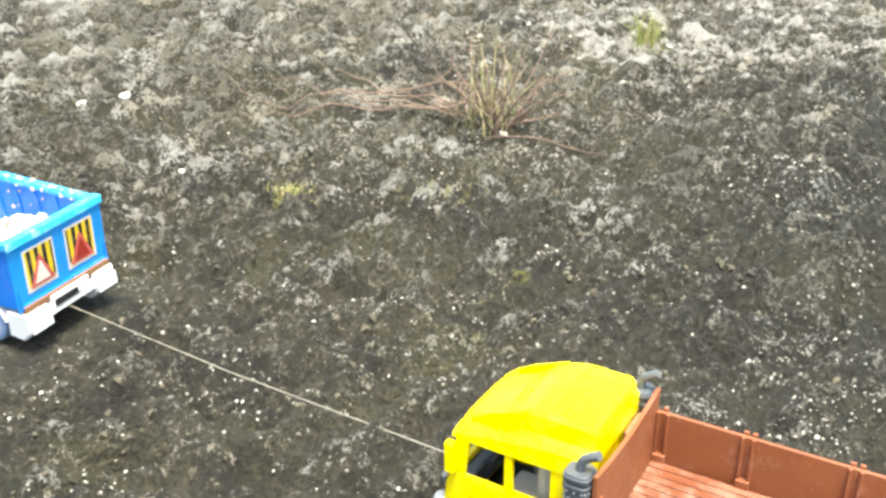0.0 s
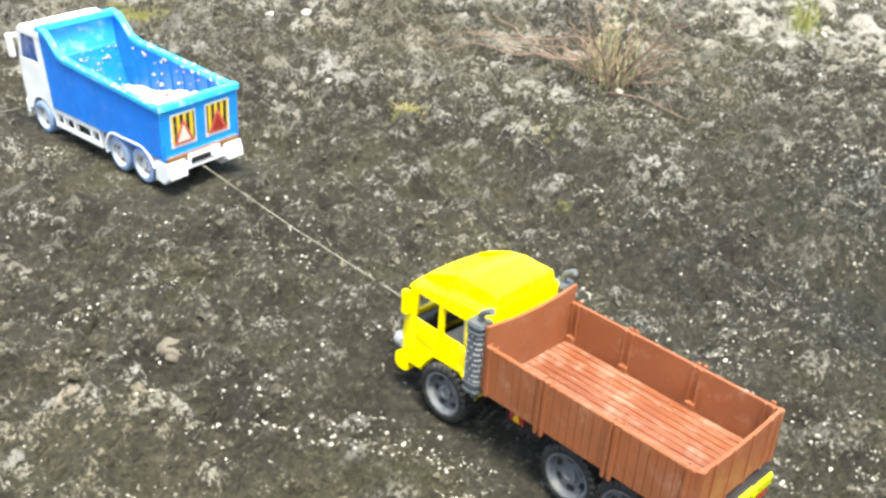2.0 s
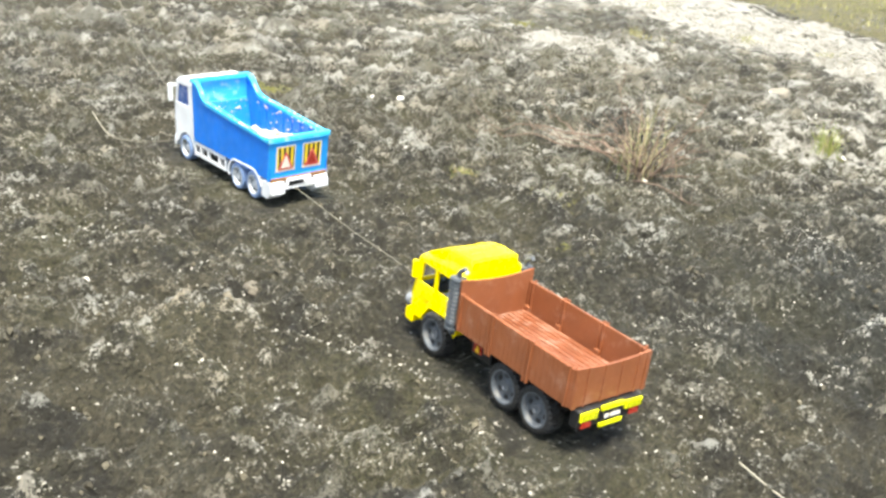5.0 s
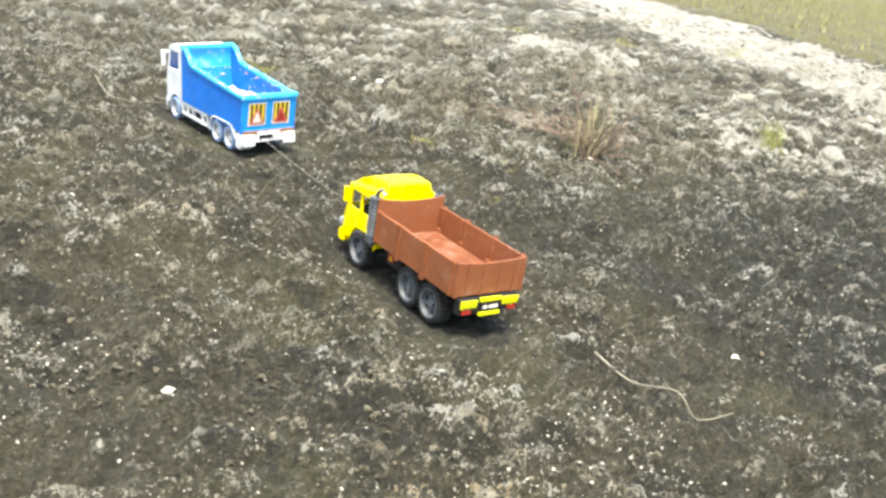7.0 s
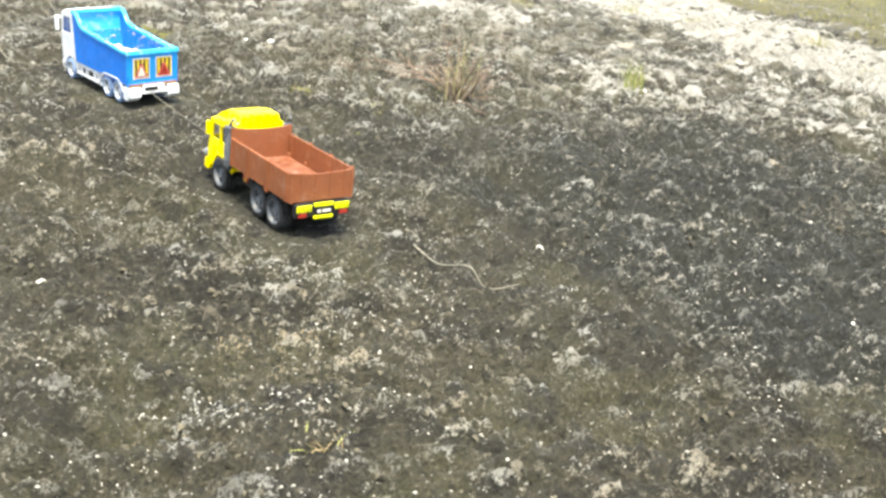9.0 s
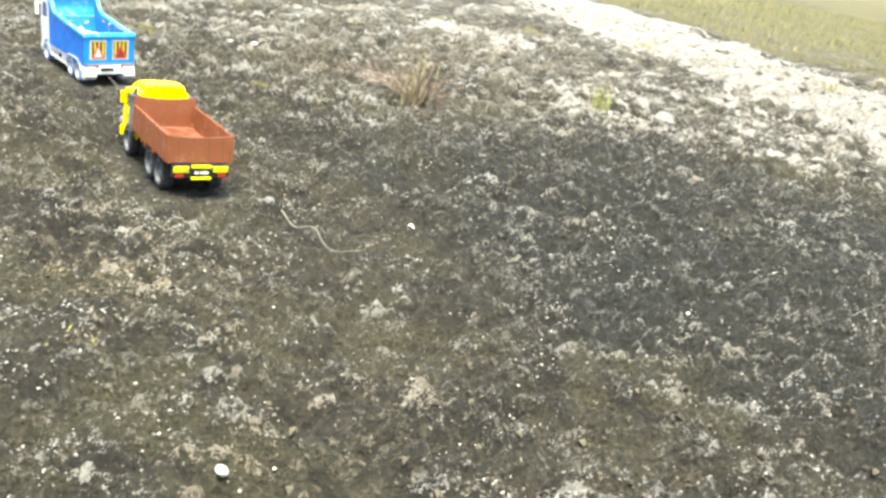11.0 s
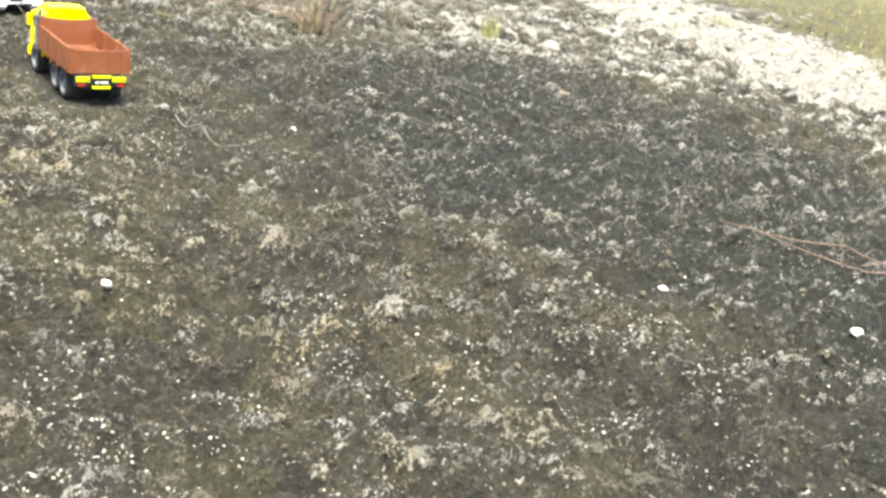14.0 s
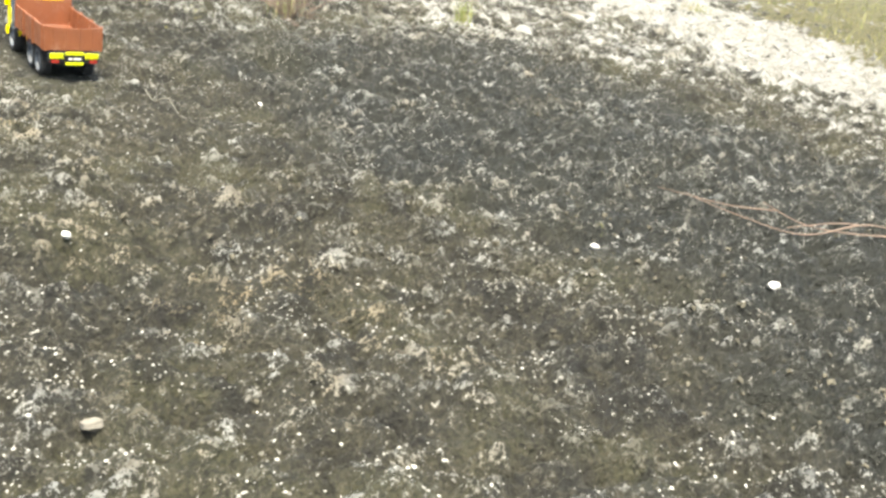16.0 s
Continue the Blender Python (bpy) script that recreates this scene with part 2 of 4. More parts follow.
def rod(bm, points, radius, sides=8, closed_ends=True):
    """A round bar along points; radius is a number or one for each point."""
    pts = [Vector(p) for p in points]
    rings = []
    for i, p in enumerate(pts):
        way = (pts[min(i + 1, len(pts) - 1)] - pts[max(i - 1, 0)]).normalized()
        u = way.cross(Vector((0.13, 0.21, 0.97))).normalized()
        w = way.cross(u)
        r = radius[i] if isinstance(radius, (list, tuple)) else radius
        rings.append([bm.verts.new(p + r * (math.cos(k * math.tau / sides) * u + math.sin(k * math.tau / sides) * w)) for k in range(sides)])
    for a, b in zip(rings, rings[1:]):
        for k in range(sides):
            bm.faces.new((a[k], a[(k + 1) % sides], b[(k + 1) % sides], b[k]))
    if closed_ends:
        bm.faces.new(rings[0][::-1]), bm.faces.new(rings[-1])
    return bm


def lathe_x(bm, profile, sides=28):
    """Turns (x, radius) pairs about the x axis."""
    rings = [[bm.verts.new((x, r * math.cos(k * math.tau / sides), r * math.sin(k * math.tau / sides))) for k in range(sides)] for x, r in profile]
    for a, b in zip(rings, rings[1:]):
        for k in range(sides):
            bm.faces.new((a[k], a[(k + 1) % sides], b[(k + 1) % sides], b[k]))
    bm.faces.new(rings[-1])
    return bm


def wheel(parent, name, r, width, material, hub_material, lugs=0, spokes=6):
    """A wheel about the x axis, its outer face towards -x: tyre with tread, rim with black blocks for slots."""
    bm = bmesh.new()
    w = width / 2
    profile = [(-w * 0.75, r * 0.66), (-w, r * 0.72), (-w, r * 0.84), (-w * 0.86, r * 0.95), (-w * 0.3, r * 0.99), (0, r), (w * 0.3, r * 0.99), (w * 0.86, r * 0.95), (w, r * 0.84), (w, r * 0.5)]
    sides = lugs * 3 if lugs else 36
    rings = []
    for n, (x, q) in enumerate(profile):
        ring = []
        for k in range(sides):
            low = 0.925 if lugs and n in (2, 3, 4, 6, 7, 8) and (k + (2 if n > 5 else 0)) % 3 == 0 else 1.0
            a = k * math.tau / sides
            ring.append(bm.verts.new((x, q * low * math.cos(a), q * low * math.sin(a))))
        rings.append(ring)
    for a, b in zip(rings, rings[1:]):
        for k in range(sides):
            bm.faces.new((a[k], a[(k + 1) % sides], b[(k + 1) % sides], b[k]))
    bm.faces.new(rings[-1])
    tyre = part(name, bm, material, parent, smooth=False)
    bm = bmesh.new()
    lathe_x(bm, [(-w * 0.70, r * 0.70), (-w * 0.97, r * 0.70), (-w * 0.99, r * 0.655), (-w * 0.90, r * 0.62), (-w * 0.40, r * 0.58), (-w * 0.34, r * 0.42), (-w * 0.42, r * 0.25), (-w * 0.72, r * 0.22), (-w * 0.74, r * 0.13), (-w * 0.66, r * 0.10), (-w * 0.66, 0.00002)], 30)
    part("rim", bm, hub_material, tyre, "dusty moulded rim")
    # black blocks proud of the dish give the shade inside the slots
    bm = bmesh.new()
    for k in range(spokes):
        m = Matrix.Rotation((k + 0.5) * math.tau / spokes, 4, "X")
        made = bmesh.ops.create_cube(bm, size=1)["verts"]
        bmesh.ops.scale(bm, vec=(w * 0.10, r * 0.22, r * 0.15), verts=made)
        bmesh.ops.transform(bm, matrix=m @ Matrix.Translation((-w * 0.36, 0, r * 0.44)), verts=made)
    part("rim_slot", bm, M_BLACK, tyre)
    return tyre


# ---- the ground ----
def lattice(ix, iy, seed):
    h = (ix * 374761393 + iy * 668265263 + seed * 974711) & 0x7FFFFFFF
    h = ((h ^ (h >> 13)) * 1274126177) & 0x7FFFFFFF
    return ((h ^ (h >> 16)) & 0xFFFF) / 65535.0


def value_noise(x, y, seed):
    ix, iy = np.floor(x).astype(np.int64), np.floor(y).astype(np.int64)
    fx, fy = x - ix, y - iy
    fx, fy = fx * fx * (3 - 2 * fx), fy * fy * (3 - 2 * fy)
    a, b = lattice(ix, iy, seed), lattice(ix + 1, iy, seed)
    c, d = lattice(ix, iy + 1, seed), lattice(ix + 1, iy + 1, seed)
    return (a + (b - a) * fx) * (1 - fy) + (c + (d - c) * fx) * fy


def fbm(x, y, scale, octaves, seed):
    total, amp, norm = 0.0, 1.0, 0.0
    for k in range(octaves):
        s = scale * 2.03**k
        total = total + amp * value_noise(x * s + 17.3 * k + 500, y * s - 9.1 * k + 500, seed + k)
        norm += amp
        amp *= 0.55
    return total / norm


def smooth01(v, a, b):
    t = np.clip((v - a) / (b - a), 0, 1)
    return t * t * (3 - 2 * t)


YELLOW_POSE = pose(-0.27, 1.2, 0.0, 0, 0, -6)
BLUE_POSE = YELLOW_POSE @ pose(0.081, 0.84, 0.002, -1.2, -3.7, 4.6)


def within(m, x, y):
    """Plan coordinates in a truck's own frame, and the height of the plane that it stands on."""
    back = np.array(m.inverted())
    lx, ly = back[0, 0] * x + back[0, 1] * y + back[0, 3], back[1, 0] * x + back[1, 1] * y + back[1, 3]
    up, foot = m.to_3x3() @ Vector((0, 0, 1)), m.translation
    return lx, ly, foot.z - (up.x * (x - foot.x) + up.y * (y - foot.y)) / up.z


def footprint(x, y, x0, x1, y0, y1, soft):
    dx, dy = np.maximum(np.maximum(x0 - x, x - x1), 0), np.maximum(np.maximum(y0 - y, y - y1), 0)
    return 1 - smooth01(np.hypot(dx, dy), 0.0, soft)


def along(x, y):
    """Plan coordinates along and across the low ridges of the slope."""
    return 0.77 * x - 0.64 * y, 0.64 * x + 0.77 * y


def heights(x, y):
    """The ground's height: swells, broken crust, clods; pressed flat under the trucks."""
    near = 1 - smooth01(np.hypot(x, y), 6, 14)
    u, v = along(x, y)
    wide = 0.05 * (fbm(x, y, 0.9, 2, 3) - 0.5)
    lumps = 0.066 * (np.abs(fbm(u * 0.6, v * 1.35, 5.2, 4, 11) - 0.5) * -2 + 0.24)
    crust = 0.052 * (fbm(x, y, 17, 3, 23) - 0.5)
    grit = 0.024 * (fbm(x, y, 60, 2, 37) - 0.5)
    # sharp little crests of broken crust
    crest = 0.042 * (1 - np.abs(2 * fbm(u * 0.62 + 3, v * 1.4, 14, 3, 131) - 1)) ** 2 + 0.016 * (1 - np.abs(2 * fbm(u * 0.75, v * 1.3, 24, 2, 141) - 1)) ** 2 - 0.038
    # the shelf of a few low ledges that runs across the slope
    ledge = 0.034 * smooth01(np.sin(4.1 * y + 1.3 * x + 5 * fbm(x, y, 1.6, 2, 51)), 0.1, 0.9)
    rough = wide + ledge + lumps + crust + crest * (0.35 + 1.1 * fbm(x, y, 1.9, 2, 151))
    ax, ay, _ = within(YELLOW_POSE, x, y)
    w1 = footprint(ax, ay, -0.075, 0.075, -0.25, 0.12, 0.13)
    bx, by, plane = within(BLUE_POSE, x, y)
    w2 = footprint(bx, by, -0.085, 0.085, 0.0, 0.49, 0.14)
    z = rough * near * (1 - w1) * (1 - w2) + w2 * (plane - 0.003) - w1 * 0.003
    return z + (crust * 0.35 + grit) * (0.25 + 0.75 * near) * (1 - 0.6 * np.maximum(w1, w2))


def spot(x, y, cx, cy, rx, ry):
    return np.clip(1 - np.hypot((x - cx) / rx, (y - cy) / ry), 0, 1)


def sand_at(x, y):
    """How sandy the ground is: a pale washed strip and pale patches beside it."""
    edge = 3.5 + 0.42 * (y - 2.0) + 0.7 * (fbm(x, y, 1.3, 4, 61) - 0.5)
    strip = smooth01(x, edge - 0.35, edge + 0.3) * (1 - smooth01(x, edge + 1.5, edge + 2.5))
    patch = np.maximum.reduce([1.3 * spot(x, y, 2.65, 3.45, 0.6, 0.6), 0.95 * spot(x, y, 2.0, 1.65, 0.6, 0.8), 0.9 * spot(x, y, 2.15, 1.0, 0.6, 0.6)])
    scatter = 0.42 * smooth01(x + 0.25 * fbm(x, y, 2, 2, 5), 1.5, 2.7) * (1 - smooth01(y, 1.8, 3.2)) * (1 - smooth01(x, 3.4, 4.0))
    return np.maximum(np.maximum(strip * (0.35 + 1.1 * fbm(x, y, 2.6, 4, 67)), patch * 0.85), scatter)


def turf_at(x, y):
    edge = 5.2 + 0.45 * (y - 2.0) + 2.6 * (fbm(x, y, 1.0, 4, 71) - 0.5)
    return np.maximum(smooth01(x, edge - 0.3, edge + 0.5), smooth01(y, 9, 14)) * (0.35 + 0.8 * fbm(x, y, 0.8, 4, 77))


def dark_side_at(x, y):
    """The darker, greyer side of the slope, towards +x and low y."""
    return smooth01(x + 0.8 * fbm(x, y, 1.8, 4, 15), 0.0, 0.95) * (1 - 0.35 * smooth01(y, 0.2, 0.9)) * (1 - smooth01(y + 0.5 * fbm(x, y, 1.7, 3, 19), 1.2, 2.3)) * (1 - smooth01(x, 1.3, 2.2))


def axis_lines(lo, hi, step, grow, reach):
    core = np.arange(lo, hi + step / 2, step)
    out, d = [], step
    while sum(out) < reach:
        d *= grow
        out.append(d)
    far = np.cumsum(out)
    return np.concatenate([(lo - far)[::-1], core, hi + far])


def build_ground():
    xs, ys = axis_lines(-1.15, 2.1, 0.0065, 1.038, 400), axis_lines(-1.35, 3.0, 0.0065, 1.038, 400)
    gx, gy = np.meshgrid(xs, ys)
    x, y = gx.ravel(), gy.ravel()
    z = heights(x, y)
    nx, ny = len(xs), len(ys)
    i = np.arange(nx * ny).reshape(ny, nx)
    quads = np.stack([i[:-1, :-1], i[:-1, 1:], i[1:, 1:], i[1:, :-1]], -1).reshape(-1)
    me = bpy.data.meshes.new("ground")
    me.vertices.add(nx * ny)
    me.vertices.foreach_set("co", np.stack([x, y, z], -1).ravel())
    count = len(quads) // 4
    me.loops.add(len(quads))
    me.loops.foreach_set("vertex_index", quads)
    me.polygons.add(count)
    me.polygons.foreach_set("loop_start", np.arange(count) * 4)
    me.polygons.foreach_set("use_smooth", np.ones(count, bool))
    me.update(calc_edges=True)
    u, v = along(x, y)
    crust = 0.10 + 0.36 * fbm(u * 0.6, v * 1.4, 5.5, 3, 83) + 0.55 * fbm(u * 0.7, v * 1.3, 26, 3, 89) + 19.0 * (z - heights_mean(z, ny, nx))
    # extra pale crust far up the slope, painted for the sheen at grazing view
    crust += 0.07 * smooth01(x, 0.3, 1.6) + 0.32 * smooth01(y + 0.5 * x, 1.3, 3.4)
    rng = random.Random(31)
    for _ in range(70):
        cx, cy, r = rng.uniform(-0.9, 2.4), rng.uniform(-0.8, 4.0), rng.uniform(0.03, 0.09)
        crust += 0.2 * spot(x, y, cx, cy, r * rng.uniform(1.0, 2.2), r)
    moss = np.maximum.reduce([spot(x, y, 2.9, 4.2, 0.25, 0.2), spot(x, y, 0.5, 3.15, 0.22, 0.16), spot(x, y, 1.9, 1.68, 0.12, 0.12), 0.9 * spot(x, y, 0.44, 2.02, 0.10, 0.08), 0.55 * spot(x, y, 0.24, -0.5, 0.05, 0.05), 0.7 * spot(x, y, 0.27, 1.5, 0.06, 0.05), 0.5 * spot(x, y, 0.1, 1.5, 0.4, 0.3), 0.55 * spot(x, y, 0.55, 1.75, 0.4, 0.3)])
    tan = np.maximum.reduce([spot(x, y, -0.6, -0.45, 0.5, 0.55), spot(x, y, -0.65, 0.5, 0.4, 0.5), 0.8 * spot(x, y, -0.6, 1.6, 0.35, 0.3)])
    for name, values in (("crust", crust), ("tan", tan), ("damp", dark_side_at(x, y)), ("moss", moss), ("sand", sand_at(x, y)), ("turf", turf_at(x, y))):
        me.attributes.new(name, "FLOAT", "POINT").data.foreach_set("value", values.astype(np.float32))
    me.materials.append(M_SOIL)
    return tagged(new("ground", me), "dark crusted soil slope with pale crumbs and a sandy strip", "ground", kind="structure")


def heights_mean(z, ny, nx):
    """Heights averaged over a few neighbours each way."""
    g = z.reshape(ny, nx)
    p = np.pad(g, 6, mode="edge")
    c = np.cumsum(np.cumsum(np.pad(p, ((1, 0), (1, 0))), 0), 1)
    k = 13
    return ((c[k:, k:] - c[:-k, k:] - c[k:, :-k] + c[:-k, :-k]) / k**2).ravel()


build_ground()


def height(x, y):
    return float(heights(np.array([x]), np.array([y]))[0])


# ---- yellow truck ----
def build_yellow_truck():
    truck = new("toy_truck")
    tagged(truck, "yellow-cab toy truck with a brown open cargo bed on dark soil", "toy truck", "toy trucks")
    W, B, T, F = 0.075, 0.086, 0.146, -0.277
    # chassis
    bm = bmesh.new()
    box(bm, -0.026, 0.026, -0.265, 0.13, 0.048, 0.074, 0.003)
    box(bm, -0.05, 0.05, -0.275, -0.005, 0.072, 0.085, 0.002)
    for yy in (0.065, -0.128, -0.203):
        rod(bm, [(-0.058, yy, 0.036), (0.058, yy, 0.036)], 0.005, 10)
        box(bm, -0.03, 0.03, yy - 0.014, yy + 0.014, 0.03, 0.05, 0.002)
    part("chassis", bm, M_BLACK, truck)
    bm = bmesh.new()
    box(bm, -0.056, -0.03, -0.075, -0.022, 0.043, 0.076, 0.004)
    tank = part("fuel_tank", bm, M_BLACK, truck)
    bm = bmesh.new()
    box(bm, -0.0575, -0.0562, -0.052, -0.030, 0.052, 0.070, 0.0004)
    part("warning_sticker", bm, M_RED, tank, "red sticker with a yellow flame")
    bm = bmesh.new()
    prism(bm, [(-0.046, 0.054), (-0.036, 0.054), (-0.0375, 0.060), (-0.041, 0.067), (-0.0445, 0.060)], -0.0583, -0.0576)
    part("flame", bm, M_AMBER, tank)
    bm = bmesh.new()
    box(bm, 0.03, 0.056, -0.075, -0.022, 0.043, 0.076, 0.004)
    part("fuel_tank", bm, M_BLACK, truck)
    # bed
    bm = bmesh.new()
    box(bm, -W + 0.003, W - 0.003, F + 0.003, -0.003, B, B + 0.005, 0.001)
    n = 13
    bed = part("bed_floor", bm, M_FLOOR, truck, "ribbed brown floor whitened by dust")
    for k in range(n):
        a = -W + 0.006 + k * (2 * W - 0.012) / n
        part("floor_plank", box(bmesh.new(), a + 0.0007, a + (2 * W - 0.012) / n - 0.0007, F + 0.004, -0.004, B + 0.0045, B + 0.0078, 0.0007), M_FLOOR, bed)
    posts = (-0.010, -0.089, -0.180, -0.266)
    for s in (-1, 1):
        bm = bmesh.new()
        box(bm, s * W - 0.002, s * W + 0.002, F + 0.002, -0.001, B - 0.002, T, 0.0007)
        side = part("side_board", bm, M_BROWN, truck)
        rng = random.Random(5 + s)
        yy = F + 0.004
        while yy < -0.006:
            step = min(rng.uniform(0.0095, 0.0125), -0.004 - yy)
            ends = sorted((s * (W + 0.0012), s * (W + 0.0032)))
            part("side_plank", box(bmesh.new(), *ends, yy + 0.0003, yy + step - 0.0003, B - 0.003, T - 0.001, 0.0004), M_BROWN, side)
            yy += step
        for k, p in enumerate(posts):
            bm = bmesh.new()
            for d in ((-0.0038, 0.0038) if k in (1, 2) else (0.0,)):
                box(bm, min(s * (W + 0.0025), s * (W + 0.0062)), max(s * (W + 0.0025), s * (W + 0.0062)), p + d - 0.0024, p + d + 0.0024, B - 0.009 if k in (1, 2) else B - 0.003, T + 0.0022, 0.0007)
            part("stake", bm, M_BROWN, side)
            bm = bmesh.new()
            for d in (-0.0046, 0.0046):
                box(bm, min(s * (W - 0.006), s * (W - 0.0015)), max(s * (W - 0.006), s * (W - 0.0015)), p + d - 0.0013, p + d + 0.0013, B + 0.014, T + 0.0008, 0.0004)
            box(bm, min(s * (W - 0.0085), s * (W - 0.0015)), max(s * (W - 0.0085), s * (W - 0.0015)), p - 0.0062, p + 0.0062, B + 0.004, B + 0.016, 0.001)
            part("stake_socket", bm, M_BROWN, side)
    bm = bmesh.new()
    top = [(W + 0.002) * (k / 8 - 1) for k in range(17)]
    prism(bm, [(-W - 0.002, B), (W + 0.002, B)] + [(x, 0.1625 + 0.0065 * (x / W) ** 2) for x in reversed(top)], -0.0035, 0.0005, "y", 0.0005)
    part("front_board", bm, M_BROWN, truck, "tall plain brown headboard")
    bm = bmesh.new()
    prism(bm, [(-W - 0.002, B - 0.003), (W + 0.002, B - 0.003)] + [(x, T - 0.004 + 0.005 * (x / W) ** 2) for x in reversed(top)], F - 0.002, F + 0.002, "y", 0.0005)
    gate = part("tailgate", bm, M_BROWN, truck)
    for x in (-0.072, -0.052, -0.018, 0.018, 0.052, 0.072):
        bm = bmesh.new()
        box(bm, x - 0.0014 if abs(x) < 0.07 else x - 0.004, x + 0.0014 if abs(x) < 0.07 else x + 0.004, F - 0.004, F - 0.001, B - 0.004, T - 0.002 + 0.004 * (x / W) ** 2, 0.0006)
        part("rib", bm, M_BROWN, gate)
    # rear bumper
    bm = bmesh.new()
    box(bm, -0.066, 0.066, -0.288, -0.270, 0.050, 0.080, 0.003)
    bumper = part("rear_bumper", bm, M_BLACK, truck)
    for s in (-1, 1):
        bm = bmesh.new()
        box(bm, s * 0.046 - 0.018, s * 0.046 + 0.018, -0.2912, -0.287, 0.063, 0.0775, 0.0015)
        lamp = part("reflector", bm, M_LIME, bumper, "lime-yellow ribbed reflector")
        bm = bmesh.new()
        for k in range(6):
            x = s * 0.046 - 0.0145 + k * 0.0058
            prism(bm, [(x, 0.064), (x + 0.0016, 0.064), (x + 0.0034, 0.0765), (x + 0.0018, 0.0765)], -0.2918, -0.291, "y")
        part("reflector_rib", bm, M_RIB, bumper)
        bm = bmesh.new()
        box(bm, s * 0.05 - 0.010, s * 0.05 + 0.010, -0.2905, -0.287, 0.051, 0.0615, 0.0015)
        part("tail_lamp", bm, M_RED, bumper, "dull red tail lamp")
    for z0, z1 in ((0.0735, 0.0815), (0.0465, 0.0535)):
        bm = bmesh.new()
        box(bm, -0.0235, 0.0235, -0.2925, -0.288, z0, z1, 0.001)
        part("reflector", bm, M_LIME, bumper, "lime-yellow reflector strip")
    bm = bmesh.new()
    box(bm, -0.0225, 0.0225, -0.2915, -0.288, 0.055, 0.072, 0.001)
    plate = part("number_plate", bm, M_BLACK, bumper)
    bm = bmesh.new()
    for k, wdt in enumerate((0.009, 0.020)):
        x = -0.016 + k * 0.0125
        box(bm, x, x + wdt, -0.2922, -0.2914, 0.0605, 0.0665)
    part("plate_bar", bm, M_PAPER, bumper)
    # wheels
    for yy in (0.065, -0.128, -0.203):
        left = wheel(truck, "wheel", 0.0405, 0.029, M_RUBBER, M_RIM, 26, 6)
        left.matrix_basis = pose(-0.0575, yy, 0.0385, rx=17 * yy * 100 % 60)
        right = clone(left, "wheel", truck, pose(0.0575, yy, 0.0385, 0, 0, 180))
    # cab: shell sides with wheel arch, pillars, roof
    C = 0.063
    for s in (-1, 1):
        bm = bmesh.new()
        a, b = s * C, s * (C - 0.004)
        arch = [(0.109, 0.052), (0.090, 0.0785), (0.046, 0.0795), (0.026, 0.062)]
        prism(bm, [(0.014, 0.062), (0.014, 0.112), (0.140, 0.112), (0.146, 0.098), (0.148, 0.044), (0.112, 0.044)] + arch + [(0.020, 0.050)], a, b, "x", 0.001)
        door = part("cab_side", bm, M_YELLOW, truck)
        bm = bmesh.new()
        prism(bm, [(0.034, 0.074), (0.034, 0.110), (0.122, 0.110), (0.122, 0.092), (0.104, 0.086), (0.034, 0.088)], s * (C + 0.0012), s * (C - 0.001), "x", 0.0006)
        part("door_panel", bm, M_YELLOW, door)
        bm = bmesh.new()
        rim_out = [(0.115, 0.048), (0.093, 0.0835), (0.044, 0.0845), (0.021, 0.060)]
        rim_in = [(0.026, 0.062), (0.046, 0.0795), (0.090, 0.0785), (0.109, 0.052)]
        prism(bm, rim_out + rim_in, s * (C + 0.0035), s * (C - 0.002), "x", 0.0006)
        part("wheel_arch", bm, M_YELLOW, door)
        for y0, y1, lean in ((0.014, 0.044, 0.0), (0.080, 0.088, 0.0), (0.128, 0.141, -0.006)):
            bm = bmesh.new()
            prism(bm, [(y0, 0.111), (y1, 0.111), (y1 + lean, 0.157), (y0 + lean, 0.157)], s * C, s * (C - 0.005), "x", 0.0008)
            part("pillar", bm, M_YELLOW, door)
        bm = bmesh.new()
        box(bm, s * (C + 0.005) - 0.0045, s * (C + 0.005) + 0.0045, 0.134, 0.144, 0.116, 0.148, 0.002)
        box(bm, min(s * C, s * (C + 0.008)), max(s * C, s * (C + 0.008)), 0.138, 0.141, 0.143, 0.147, 0.0005)
        part("mirror", bm, M_YELLOW, truck)
    bm = bmesh.new()
    box(bm, -C + 0.002, C - 0.002, 0.014, 0.018, 0.058, 0.160, 0.001)
    part("cab_back", bm, M_YELLOW, truck)
    bm = bmesh.new()
    prism(bm, [(0.138, 0.044), (0.150, 0.044), (0.150, 0.075), (0.147, 0.098), (0.142, 0.114), (0.136, 0.114)], -C + 0.001, C - 0.001, "x", 0.001)
    nose = part("cab_front", bm, M_YELLOW, truck)
    bm = bmesh.new()
    for k in range(5):
        box(bm, -0.036, 0.036, 0.1475, 0.152, 0.062 + k * 0.008, 0.066 + k * 0.008, 0.0006)
    part("grille", bm, M_STACK, nose)
    bm = bmesh.new()
    for s in (-1, 1):
        rod(bm, [(s * 0.045, 0.150, 0.05), (s * 0.047, 0.160, 0.062), (s * 0.043, 0.161, 0.085), (s * 0.03, 0.160, 0.094)], 0.003, 8)
    rod(bm, [(-0.03, 0.160, 0.094), (0.03, 0.160, 0.094)], 0.003, 8)
    rod(bm, [(-0.062, 0.156, 0.060), (0.062, 0.156, 0.060)], 0.006, 10)
    part("bull_bar", bm, M_RIM, truck, "grey front bull bar")
    bm = bmesh.new()
